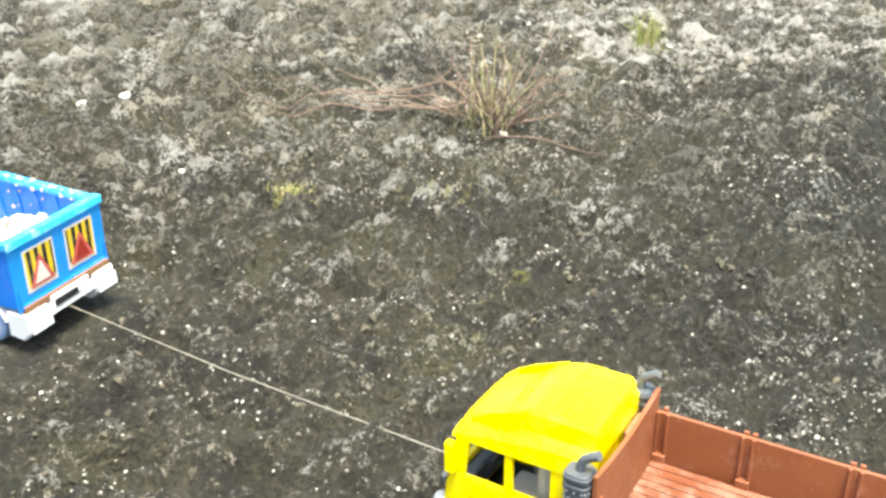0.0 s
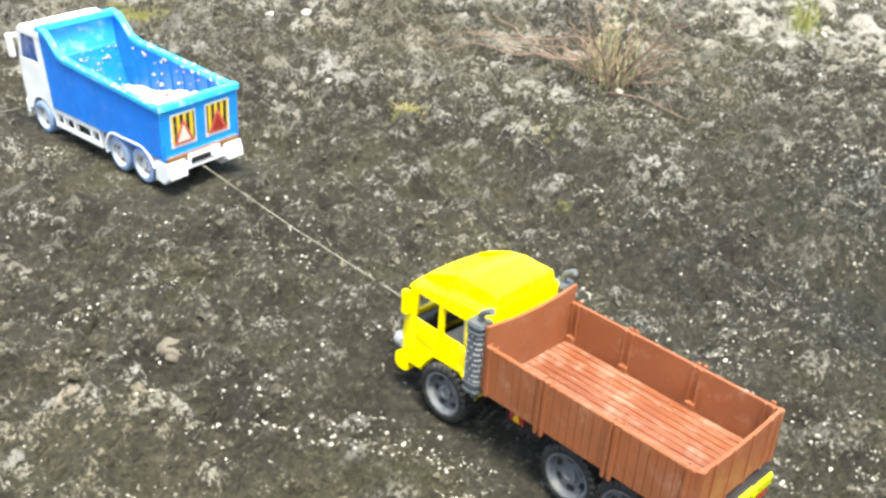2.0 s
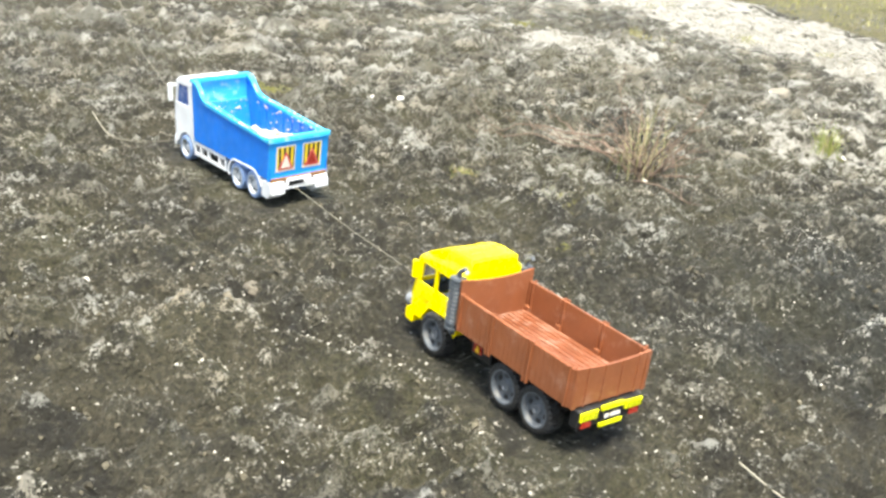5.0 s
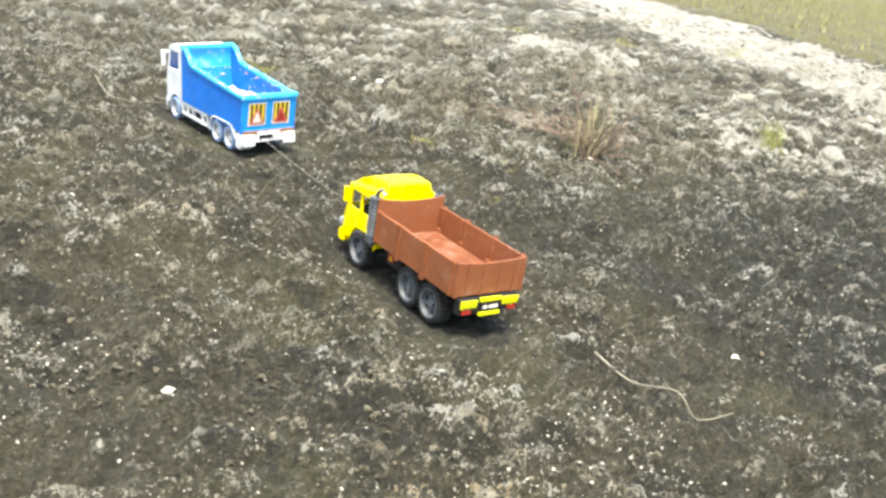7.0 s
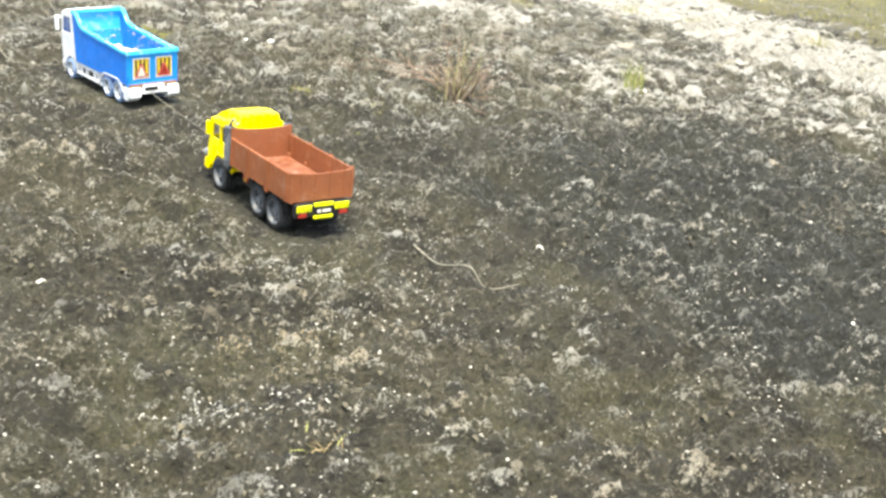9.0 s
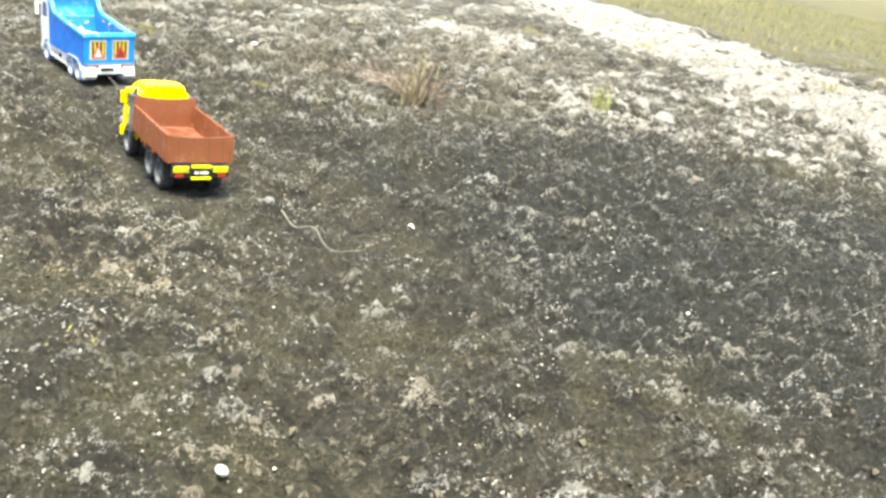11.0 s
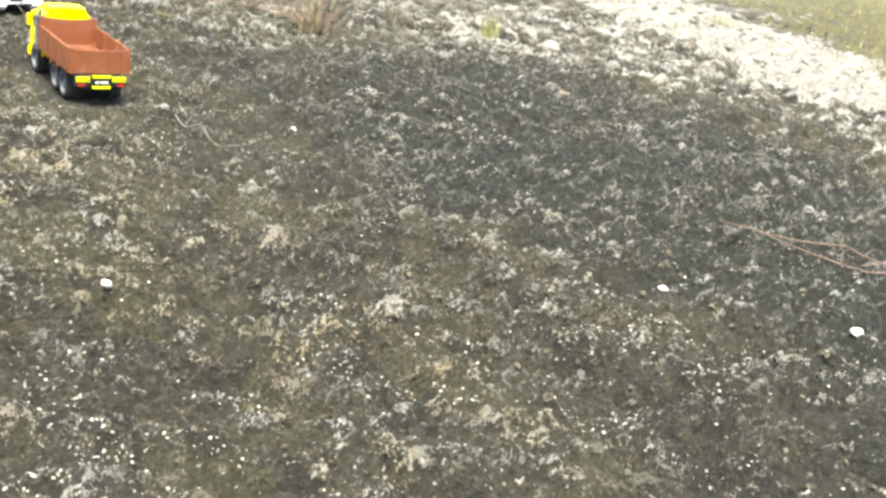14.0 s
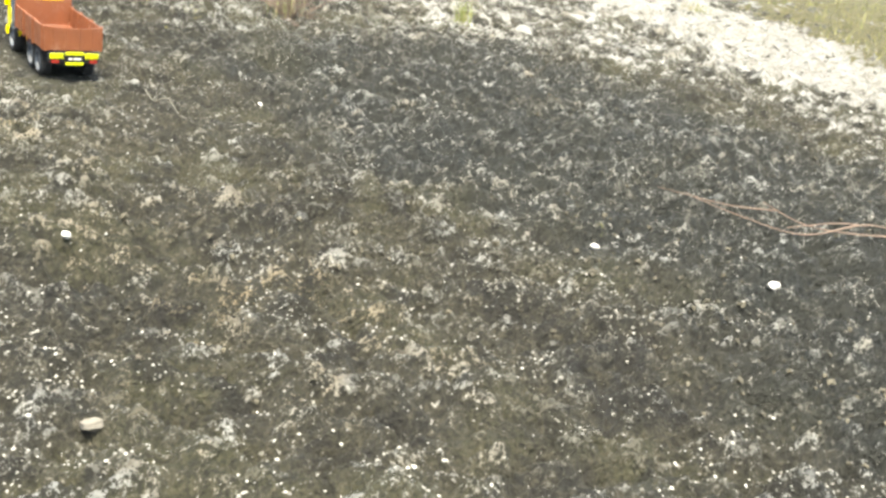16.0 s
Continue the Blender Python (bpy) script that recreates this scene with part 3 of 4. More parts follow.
    prism(bm, [(0.136, 0.030), (0.152, 0.030), (0.157, 0.036), (0.157, 0.050), (0.151, 0.056), (0.136, 0.056)], -C - 0.004, C + 0.004, "x", 0.002)
    part("front_bumper", bm, M_YELLOW, truck)
    for s in (-1, 1):
        bm = bmesh.new()
        rod(bm, [(s * 0.058, 0.146, 0.068), (s * 0.058, 0.158, 0.068), (s * 0.058, 0.161, 0.068)], [0.010, 0.010, 0.008], 14)
        part("headlight", bm, M_STUD, truck, "round grey headlight")
    bm = bmesh.new()
    rod(bm, [(0, 0.152, 0.072), (0, 0.166, 0.072), (0, 0.170, 0.076)], 0.002, 8)
    part("tow_hook", bm, M_RIM, truck)
    # roof: lofted sections from back to front, with a raised sleeper hood
    def roof_section(yy, top, shoulder, half, hood):
        line = [(0, top), (hood * 0.6, top - 0.0006), (hood * 0.92, top - 0.002), (hood, top - 0.005), (hood + 0.004, shoulder + 0.003), (half - 0.004, shoulder), (half, shoulder - 0.004)]
        right = [(x, yy, z) for x, z in line]
        return [(-x, y, z) for x, y, z in reversed(right[1:])] + right
    sections = [roof_section(0.011, 0.1905, 0.171, 0.062, 0.048), roof_section(0.015, 0.1945, 0.173, 0.0635, 0.050), roof_section(0.055, 0.1955, 0.1725, 0.064, 0.050),
                roof_section(0.070, 0.1935, 0.170, 0.064, 0.048), roof_section(0.086, 0.187, 0.1675, 0.064, 0.045), roof_section(0.100, 0.1785, 0.166, 0.0638, 0.041),
                roof_section(0.116, 0.1715, 0.163, 0.0636, 0.040), roof_section(0.134, 0.1645, 0.159, 0.063, 0.040), roof_section(0.142, 0.158, 0.153, 0.061, 0.040)]
    bm = bmesh.new()
    rows = [[bm.verts.new(p) for p in sec] for sec in sections]
    for a, b in zip(rows, rows[1:]):
        for k in range(12):
            bm.faces.new((a[k], a[k + 1], b[k + 1], b[k]))
    low = [[bm.verts.new((v.co.x, v.co.y, 0.150)) for v in (r[0], r[-1])] for r in rows]
    for k in range(len(rows) - 1):
        bm.faces.new((low[k][0], low[k + 1][0], rows[k + 1][0], rows[k][0]))
        bm.faces.new((rows[k][-1], rows[k + 1][-1], low[k + 1][1], low[k][1]))
        bm.faces.new((low[k][0], low[k][1], low[k + 1][1], low[k + 1][0]))
    bm.faces.new([low[0][0]] + rows[0] + [low[0][1]])
    bm.faces.new([low[-1][1]] + rows[-1][::-1] + [low[-1][0]])
    roof = part("roof", bm, M_YELLOW, truck, "glossy raised yellow roof")
    for p in roof.data.polygons:
        p.use_smooth = False
    for s in (-1, 1):
        bm = bmesh.new()
        prism(bm, [(0.070, 0.178), (0.130, 0.160), (0.130, 0.1655), (0.112, 0.1755), (0.076, 0.190)], s * 0.046 - 0.002, s * 0.046 + 0.002, "x", 0.0015)
        part("roof_fairing", bm, M_YELLOW, roof)
    bm = bmesh.new()
    box(bm, 0.020, 0.058, 0.0015, 0.0105, 0.120, 0.150, 0.002)
    part("spacer_block", bm, M_MUD, truck, "tan block between cab and bed")
    # inside
    for s in (-1, 1):
        bm = bmesh.new()
        box(bm, s * 0.03 - 0.017, s * 0.03 + 0.017, 0.050, 0.095, 0.070, 0.100, 0.004)
        box(bm, s * 0.03 - 0.017, s * 0.03 + 0.017, 0.050, 0.064, 0.096, 0.146, 0.005)
        part("seat", bm, M_SEAT, truck, "pale grey moulded cab seat")
    bm = bmesh.new()
    ring = [(-0.03 + 0.014 * math.cos(k * math.tau / 16), 0.112 - 0.006 * math.sin(k * math.tau / 16), 0.116 + 0.012 * math.sin(k * math.tau / 16)) for k in range(17)]
    rod(bm, ring, 0.0018, 6)
    rod(bm, [(-0.03, 0.112, 0.116), (-0.03, 0.128, 0.100)], 0.0025, 6)
    part("steering_wheel", bm, M_BLACK, truck)
    bm = bmesh.new()
    box(bm, -C + 0.005, C - 0.005, 0.122, 0.139, 0.085, 0.108, 0.003)
    part("dashboard", bm, M_STACK, truck)
    # stacks
    squircle = lambda k: tuple(math.copysign(abs(v) ** 0.55, v) for v in (math.cos(k * math.tau / 14), math.sin(k * math.tau / 14)))
    for s in (-1, 1):
        bm = bmesh.new()
        outline = [(s * 0.0715 + 0.0115 * squircle(k)[0], 0.0140 + 0.0112 * squircle(k)[1]) for k in range(14)]
        prism(bm, outline, 0.074, 0.168, "z", 0.001)
        for z in (0.078, 0.088, 0.156, 0.164):
            ol = [(s * 0.0715 + 0.0127 * squircle(k)[0], 0.0140 + 0.0124 * squircle(k)[1]) for k in range(14)]
            prism(bm, ol, z - 0.0018, z + 0.0018, "z", 0.0006)
        rod(bm, [(s * 0.0715, 0.0135, 0.074), (s * 0.0715, 0.0135, 0.064)], [0.007, 0.004], 8)
        stack = part("exhaust_muffler", bm, M_STACK, truck, "dark grey perforated exhaust stack")
        bm = bmesh.new()
        rod(bm, [(s * 0.0715, 0.0135, 0.166), (s * 0.0715, 0.0135, 0.174), (s * 0.0715, 0.011, 0.179), (s * 0.0715, 0.004, 0.184), (s * 0.0715, -0.002, 0.187)], 0.0042, 10)
        part("exhaust_pipe", bm, M_RIM, stack)
        bm = bmesh.new()
        for row in range(9):
            for k in range(7):
                a = math.pi + (k - 3) * 0.40 + (row % 2) * 0.2 if s < 0 else (k - 3) * 0.40 + (row % 2) * 0.2
                c = (s * 0.0715 + 0.0114 * math.copysign(abs(math.cos(a)) ** 0.55, math.cos(a)), 0.0140 + 0.0111 * math.copysign(abs(math.sin(a)) ** 0.55, math.sin(a)), 0.094 + row * 0.0072)
                bmesh.ops.create_icosphere(bm, subdivisions=1, radius=0.0013, matrix=Matrix.Translation(c))
        part("stud", bm, M_STUD, stack)
    return truck


yellow = build_yellow_truck()
yellow.matrix_basis = YELLOW_POSE


# ---- blue truck ----
def build_blue_truck():
    truck = new("toy_dump_truck")
    tagged(truck, "blue toy dump truck with white chassis carrying pale rubble", "toy truck", "toy trucks")
    W, L, B = 0.080, 0.379, 0.066
    side_line = [(0.0, B), (0.0, 0.164), (0.295, 0.183), (0.318, 0.189), (0.344, 0.220), (0.356, 0.227), (L, 0.229), (L, B + 0.004)]
    for s in (-1, 1):
        bm = bmesh.new()
        prism(bm, side_line, s * W, s * (W - 0.004), "x", 0.0008)
        side = part("bed_side", bm, M_BLUE, truck, "dusty blue ribbed side wall")
        bm = bmesh.new()
        for k in range(8):
            y = 0.03 + k * 0.04
            prism(bm, [(y, 0.085), (y + 0.004, 0.085), (y + 0.004, 0.157), (y, 0.157)], s * (W - 0.004), s * (W - 0.0065), "x", 0.0006)
        part("bed_rib", bm, M_BLUE, side)
        bm = bmesh.new()
        crest = side_line[1:7]
        lower = [(y, z - 0.007) for y, z in reversed(crest)]
        prism(bm, [(y, z + 0.002) for y, z in crest] + lower, s * (W + 0.004), s * (W - 0.008), "x", 0.0012)
        part("rim_rail", bm, M_BLUE_LIT, side, "worn blue top rail, lightened as brightly lit")
    bm = bmesh.new()
    prism(bm, [(0, B), (L, B), (L, B + 0.006), (0, B + 0.006)], -W + 0.003, W - 0.003, "x", 0.0005)
    part("bed_floor", bm, M_BLUE, truck)
    bm = bmesh.new()
    prism(bm, [(L - 0.004, B), (L, B), (L, 0.231), (L - 0.004, 0.231)], -W, W, "x", 0.0008)
    head = part("front_board", bm, M_BLUE_LIT, truck, "blue headboard with dust, lightened as brightly lit")
    bm = bmesh.new()
    prism(bm, [(L - 0.012, 0.221), (L + 0.004, 0.221), (L + 0.004, 0.232), (L - 0.012, 0.232)], -W - 0.004, W + 0.004, "x", 0.0012)
    part("top_rail", bm, M_BLUE_LIT, head)
    bm = bmesh.new()
    prism(bm, [(L - 0.0035, 0.168), (L - 0.0035, B + 0.005), (L - 0.030, B + 0.005), (L - 0.008, 0.164)], -W + 0.004, W - 0.004, "x", 0.001)
    part("front_panel", bm, M_BLUE, truck, "blue front panel of the bed with crumbs")
    # tailgate leans out at the top
    bm = bmesh.new()
    prism(bm, [(0.004, B - 0.004), (0.008, B - 0.004), (-0.002, 0.163), (-0.008, 0.163)], -W - 0.001, W + 0.001, "x", 0.0008)
    gate = part("tailgate", bm, M_GATE_LIT, truck, "blue tailgate with two hazard stickers")
    bm = bmesh.new()
    prism(bm, [(-0.011, 0.157), (0.004, 0.157), (0.004, 0.169), (-0.011, 0.169)], -W - 0.004, W + 0.004, "x", 0.0015)
    part("gate_rail", bm, M_BLUE_LIT, gate, "blue rail, lightened as brightly lit")
    bm = bmesh.new()
    prism(bm, [(-0.002, B - 0.007), (0.006, B - 0.007), (0.006, B + 0.004), (-0.003, B + 0.004)], -W + 0.004, W - 0.004, "x", 0.001)
    part("gate_lip", bm, M_MUD, gate, "lip caked with brown mud")

    def on_gate(x0, x1, z0, z1, lift):
        y = lambda z: 0.004 - 0.012 * (z - B + 0.004) / (0.163 - B + 0.004)
        return [(x0, y(z0) - lift, z0), (x1, y(z0) - lift, z0), (x1, y(z1) - lift, z1), (x0, y(z1) - lift, z1)]

    def plate(name, corners, material, thick, parent, label=""):
        bm = bmesh.new()
        a = [bm.verts.new(c) for c in corners]
        b = [bm.verts.new((c[0], c[1] + thick, c[2])) for c in corners]
        bm.faces.new(a), bm.faces.new(b[::-1])
        n = len(a)
        for k in range(n):
            bm.faces.new((a[k], b[k], b[(k + 1) % n], a[(k + 1) % n]))
        return part(name, bm, material, parent, label)

    for s in (-1, 1):
        c = s * 0.036
        paper = plate("hazard_sticker", on_gate(c - 0.026, c + 0.026, 0.083, 0.147, 0.0006), M_PAPER, 0.001, gate, "white-edged sticker with hazard stripes")
        plate("striped_field", on_gate(c - 0.0228, c + 0.0228, 0.092, 0.1437, 0.0010), M_HAZARD, 0.0008, gate)
        low, high = on_gate(c - 0.021, c + 0.021, 0.088, 0.131, 0.0014)[:2], on_gate(c - 0.002, c + 0.002, 0.088, 0.131, 0.0014)[2:]
        plate("warning_triangle", low + high, M_PINK, 0.0008, gate, "faded red triangle")
        low, high = on_gate(c - 0.013, c + 0.013, 0.0925, 0.125, 0.0018)[:2], on_gate(c - 0.001, c + 0.001, 0.0925, 0.122, 0.0018)[2:]
        plate("triangle_field", low + high, M_PAPER if s < 0 else M_RED, 0.0006, gate)
    # chassis and skirts
    bm = bmesh.new()
    box(bm, -0.035, 0.035, -0.004, 0.47, 0.040, 0.066, 0.003)
    for yy in (0.08, 0.156, 0.433):
        rod(bm, [(-0.06, yy, 0.034), (0.06, yy, 0.034)], 0.005, 8)
    part("chassis", bm, M_WHITE, truck)
    for s in (-1, 1):
        def side_bar(name, y0, y1, z0, z1, parent):
            bm = bmesh.new()
            box(bm, s * 0.074 - 0.004, s * 0.074 + 0.004, y0, y1, z0, z1, 0.001)
            return part(name, bm, M_WHITE, parent)
        bm = bmesh.new()
        box(bm, s * 0.074 - 0.004, s * 0.074 + 0.004, 0.215, 0.385, 0.0565, 0.0665, 0.001)
        skirt = part("side_guard", bm, M_WHITE, truck, "white side guard with slots")
        side_bar("guard_rail", 0.215, 0.385, 0.028, 0.036, skirt)
        for y0, y1 in ((0.215, 0.223), (0.246, 0.254), (0.306, 0.314), (0.345, 0.353), (0.376, 0.385)):
            side_bar("guard_post", y0, y1, 0.035, 0.058, skirt)
        # black plate added behind the slots for the shade under the bed
        bm = bmesh.new()
        box(bm, s * 0.062 - 0.003, s * 0.062 + 0.003, 0.22, 0.385, 0.034, 0.060, 0.001)
        part("guard_backing", bm, M_BLACK, skirt)
        # mudguard over both rear wheels
        out, inn = [], []
        for q in range(-10, 181, 15):
            t = math.radians(q)
            for lst, r in ((out, 0.0435), (inn, 0.0395)):
                y = (0.156 if q < 90 else 0.08) + r * math.cos(t)
                lst.append((y, 0.034 + r * math.sin(t)))
        bm = bmesh.new()
        prism(bm, out + inn[::-1], s * 0.081, s * 0.048, "x", 0.0006)
        part("mudguard", bm, M_WHITE, truck)
        bm = bmesh.new()
        prism(bm, [(0.034, 0.060), (0.040, 0.020), (0.014, 0.016), (-0.004, 0.030), (-0.006, 0.060)], s * 0.080, s * 0.042, "x", 0.003)
        flap = part("mudflap", bm, M_WHITE, truck, "white moulded rear mudflap")
        bm = bmesh.new()
        box(bm, s * 0.061 - 0.018, s * 0.061 + 0.018, -0.010, -0.004, 0.030, 0.050, 0.002)
        part("tail_lamp", bm, M_WHITE, flap)
    bm = bmesh.new()
    box(bm, -0.046, 0.046, -0.004, 0.006, 0.038, 0.052, 0.002)
    part("rear_bumper", bm, M_WHITE, truck)
    # solid black block drawn for the shade of an open slot
    bm = bmesh.new()
    box(bm, -0.03, 0.012, -0.005, 0.02, 0.048, 0.058, 0.001)
    part("tow_slot", bm, M_BLACK, truck)
    for yy in (0.08, 0.156, 0.433):
        left = wheel(truck, "wheel", 0.034, 0.028, M_TYRE_BLUE, M_HUB_PALE, 0, 8)
        left.matrix_basis = pose(-0.065, yy, 0.034)
        clone(left, "wheel", truck, pose(0.065, yy, 0.034, 0, 0, 180))
    # cab
    C = 0.076
    for s in (-1, 1):
        arch = [(0.4336 + 0.042 * math.cos(t), 0.034 + 0.042 * math.sin(t)) for t in [math.radians(q) for q in (12, 40, 65, 90, 115, 140, 168)]]
        bm = bmesh.new()
        prism(bm, [(0.3860, 0.045), (0.3860, 0.150), (0.4897, 0.150), (0.4931, 0.110), (0.4931, 0.040)] + arch, s * C, s * (C - 0.004), "x", 0.001)
        side = part("cab_side", bm, M_WHITE, truck)
        for y0, y1, lean in ((0.3860, 0.4115, 0), (0.4761, 0.4880, -0.014)):
            bm = bmesh.new()
            prism(bm, [(y0, 0.148), (y1, 0.148), (y1 + lean, 0.208), (y0 + lean, 0.208)], s * C, s * (C - 0.005), "x", 0.001)
            part("pillar", bm, M_WHITE, side)
        bm = bmesh.new()
        prism(bm, [(0.4081, 0.148), (0.4795, 0.148), (0.4676, 0.207), (0.4081, 0.207)], s * (C - 0.0015), s * (C - 0.0035), "x")
        part("side_window", bm, M_GLASS_BLUE, side, "dark blue side window")
        bm = bmesh.new()
        box(bm, s * (C + 0.013) - 0.006, s * (C + 0.013) + 0.006, 0.4803, 0.4931, 0.150, 0.198, 0.004)
        box(bm, min(s * (C - 0.003), s * (C + 0.012)), max(s * (C - 0.003), s * (C + 0.012)), 0.4787, 0.4846, 0.190, 0.198, 0.001)
        part("mirror", bm, M_WHITE, truck)
    bm = bmesh.new()
    prism(bm, [(0.3843, 0.200), (0.3843, 0.214), (0.3960, 0.224), (0.4336, 0.225), (0.4591, 0.219), (0.4778, 0.208), (0.4761, 0.200)], -C - 0.001, C + 0.001, "x", 0.004)
    part("roof", bm, M_WHITE, truck, "rounded white cab roof")
    bm = bmesh.new()
    prism(bm, [(0.4880, 0.040), (0.4982, 0.040), (0.4982, 0.100), (0.4923, 0.150), (0.4863, 0.150)], -C + 0.002, C - 0.002, "x", 0.002)
    part("cab_front", bm, M_WHITE, truck)
    bm = bmesh.new()
    prism(bm, [(0.4871, 0.149), (0.4905, 0.149), (0.4787, 0.208), (0.4753, 0.208)], -C + 0.006, C - 0.006, "x")
    part("windscreen", bm, M_GLASS_BLUE, truck)
    bm = bmesh.new()
    box(bm, -C + 0.003, C - 0.003, 0.3851, 0.3886, 0.045, 0.212, 0.001)
    part("cab_back", bm, M_WHITE, truck)
    bm = bmesh.new()
    box(bm, -C, C, 0.4931, 0.5050, 0.026, 0.056, 0.004)
    part("front_bumper", bm, M_WHITE, truck)
    return truck


blue = build_blue_truck()
blue.matrix_basis = BLUE_POSE


def lump(bm, c, r, rng, squash=0.7, sub=1):
    made = bmesh.ops.create_icosphere(bm, subdivisions=sub, radius=1.0)["verts"]
    for v in made:
        v.co *= rng.uniform(0.75, 1.2)
    m = Matrix.Translation(c) @ Euler((rng.uniform(-0.4, 0.4), rng.uniform(-0.4, 0.4), rng.uniform(0, 6.3))).to_matrix().to_4x4() @ Matrix.Diagonal((r * rng.uniform(0.8, 1.3), r * rng.uniform(0.7, 1.0), r * squash, 1))
    bmesh.ops.transform(bm, matrix=m, verts=made)


def build_load():
    """Pale sandy rubble low in the blue bed, with crumbs stuck to its walls."""
    rng = random.Random(11)
    bm = bmesh.new()
    heap = lambda x, y: 0.086 + 0.062 * math.exp(-(((y - 0.085) / 0.115) ** 2)) * (1 - 5.5 * (x + 0.01)) + 0.012 * noise.noise((x * 34, y * 34, 3))
    grid = []
    for j in range(33):
        grid.append([])
        for i in range(21):
            x, y = -0.0745 + 0.149 * i / 20, 0.010 + 0.330 * j / 32
            h = heap(x, y) + 0.004 * noise.noise((x * 110, y * 110, 8))
            grid[-1].append(bm.verts.new((x, y, max(h, 0.069))))
    for a, b in zip(grid, grid[1:]):
        for k in range(20):
            bm.faces.new((a[k], a[k + 1], b[k + 1], b[k]))
    bm.faces.new([bm.verts.new((v.co.x, v.co.y, 0.0675)) for v in (grid[0][0], grid[0][-1], grid[-1][-1], grid[-1][0])])
    for _ in range(230):
        y, x = rng.uniform(0.02, 0.33), rng.uniform(-0.068, 0.068)
        lump(bm, (x, y, max(heap(x, y), 0.072) + 0.001), 0.0022 + 0.010 * rng.random() ** 2.5, rng)
    for _ in range(44):
        s = rng.choice((-1, 1, 1))
        lump(bm, (s * 0.0738, rng.uniform(0.03, 0.34), 0.166 - 0.07 * rng.random() ** 3), rng.uniform(0.002, 0.0055), rng, 0.9)
    for s in (-1, 1):
        for _ in range(26):
            y = rng.uniform(0.02, 0.29)
            lump(bm, (s * rng.uniform(0.074, 0.083), y, 0.1665 + 0.064 * y), rng.uniform(0.0015, 0.0042), rng, 0.5)
    for _ in range(60):
        u = rng.random()
        lump(bm, (rng.uniform(-0.070, 0.070), 0.352 + 0.018 * u, 0.079 + 0.085 * u), rng.uniform(0.0010, 0.0034), rng)
    ob = part("rubble_load", bm, M_LOAD, None, smooth=False)
    ob.matrix_basis = BLUE_POSE
    return tagged(ob, "pale sandy rubble lying low in the blue dump bed", "rubble", kind="stuff")


build_load()


# ---- strings ----
def string(name, points, label, radius=0.0008):
    pts = [Vector(p) for p in points]
    line = []
    for a, b in zip(pts, pts[1:]):
        for k in range(12):
            line.append(a.lerp(b, k / 12))
    line.append(pts[-1])
    bm = rod(bmesh.new(), line, radius, 6)
    return tagged(part(name, bm, M_STRING), label, "string")


hitch = BLUE_POSE @ Vector((-0.01, 0.004, 0.040))
hook = YELLOW_POSE @ Vector((0, 0.169, 0.075))
mid = (hitch + hook) / 2 - Vector((0, 0, 0.006))
string("tow_string", [hitch, mid, hook], "taut pale string tying the two toy trucks")
nose = BLUE_POSE @ Vector((0.0, 0.508, 0.05))
string("pull_string", [nose, nose + Vector((0.25, 0.9, 0.04)), nose + Vector((0.75, 2.4, 0.18)), nose + Vector((1.3, 4.0, 0.45))], "thin pulling string running up the slope", 0.0011)


# ---- stones, grit, plants ----
def stone(x, y, r, material, label, squash=0.65, seed=0, sink=0.35):
    rng = random.Random(seed)
    bm = bmesh.new()
    bmesh.ops.create_icosphere(bm, subdivisions=3, radius=1.0)
    for v in bm.verts:
        d = v.co.normalized()
        v.co = d * (1 + 0.32 * noise.noise(d * 1.4 + Vector((seed, 0, 0))) + 0.10 * noise.noise(d * 5 + Vector((0, seed, 0))))
    bmesh.ops.transform(bm, matrix=Matrix.Rotation(rng.uniform(0, 6), 4, "Z") @ Matrix.Diagonal((r * 1.25, r * 0.9, r * squash, 1)), verts=bm.verts)
    ob = part("stone", bm, material, None, smooth=True)
    ob.matrix_basis = pose(x, y, height(x, y) + r * squash * (1 - sink * 1.4))
    return tagged(ob, label, "stone", "stones on the soil")


WHITE_STONES = [(-0.73, 1.77, 0.0085), (-0.86, 1.0, 0.009), (-0.76, -0.15, 0.0085), (0.60, 1.96, 0.0105), (0.30, 1.42, 0.0085), (0.13, 0.66, 0.0085), (0.16, -0.55, 0.0085),
                (0.45, 2.28, 0.0095), (0.70, 2.78, 0.013), (0.78, 2.72, 0.014), (0.38, -0.84, 0.012), (-0.10, -0.02, 0.004), (-0.30, -0.2, 0.004), (0.43, 0.05, 0.005),
                (0.93, 0.4, 0.009), (1.2, 0.1, 0.008), (1.7, 1.1, 0.014), (1.0, 1.81, 0.010)]
for k, (x, y, r) in enumerate(WHITE_STONES):
    stone(x, y, r, M_STONE, "small rounded white stone on the soil" if r < 0.012 else "larger white stone lying on the soil", seed=k + 1)
for k, (x, y, r) in enumerate([(-0.92, -0.62, 0.012), (-0.50, 1.58, 0.018), (2.82, 2.40, 0.05), (2.1, 1.3, 0.03), (1.35, 0.75, 0.02), (1.5, 0.0, 0.03), (1.12, 2.02, 0.03), (1.2, 1.98, 0.022), (0.32, -0.93, 0.018)]):
    stone(x, y, r, M_GREY_STONE, "rough grey stone half sunk in the soil", seed=50 + k, sink=0.6)


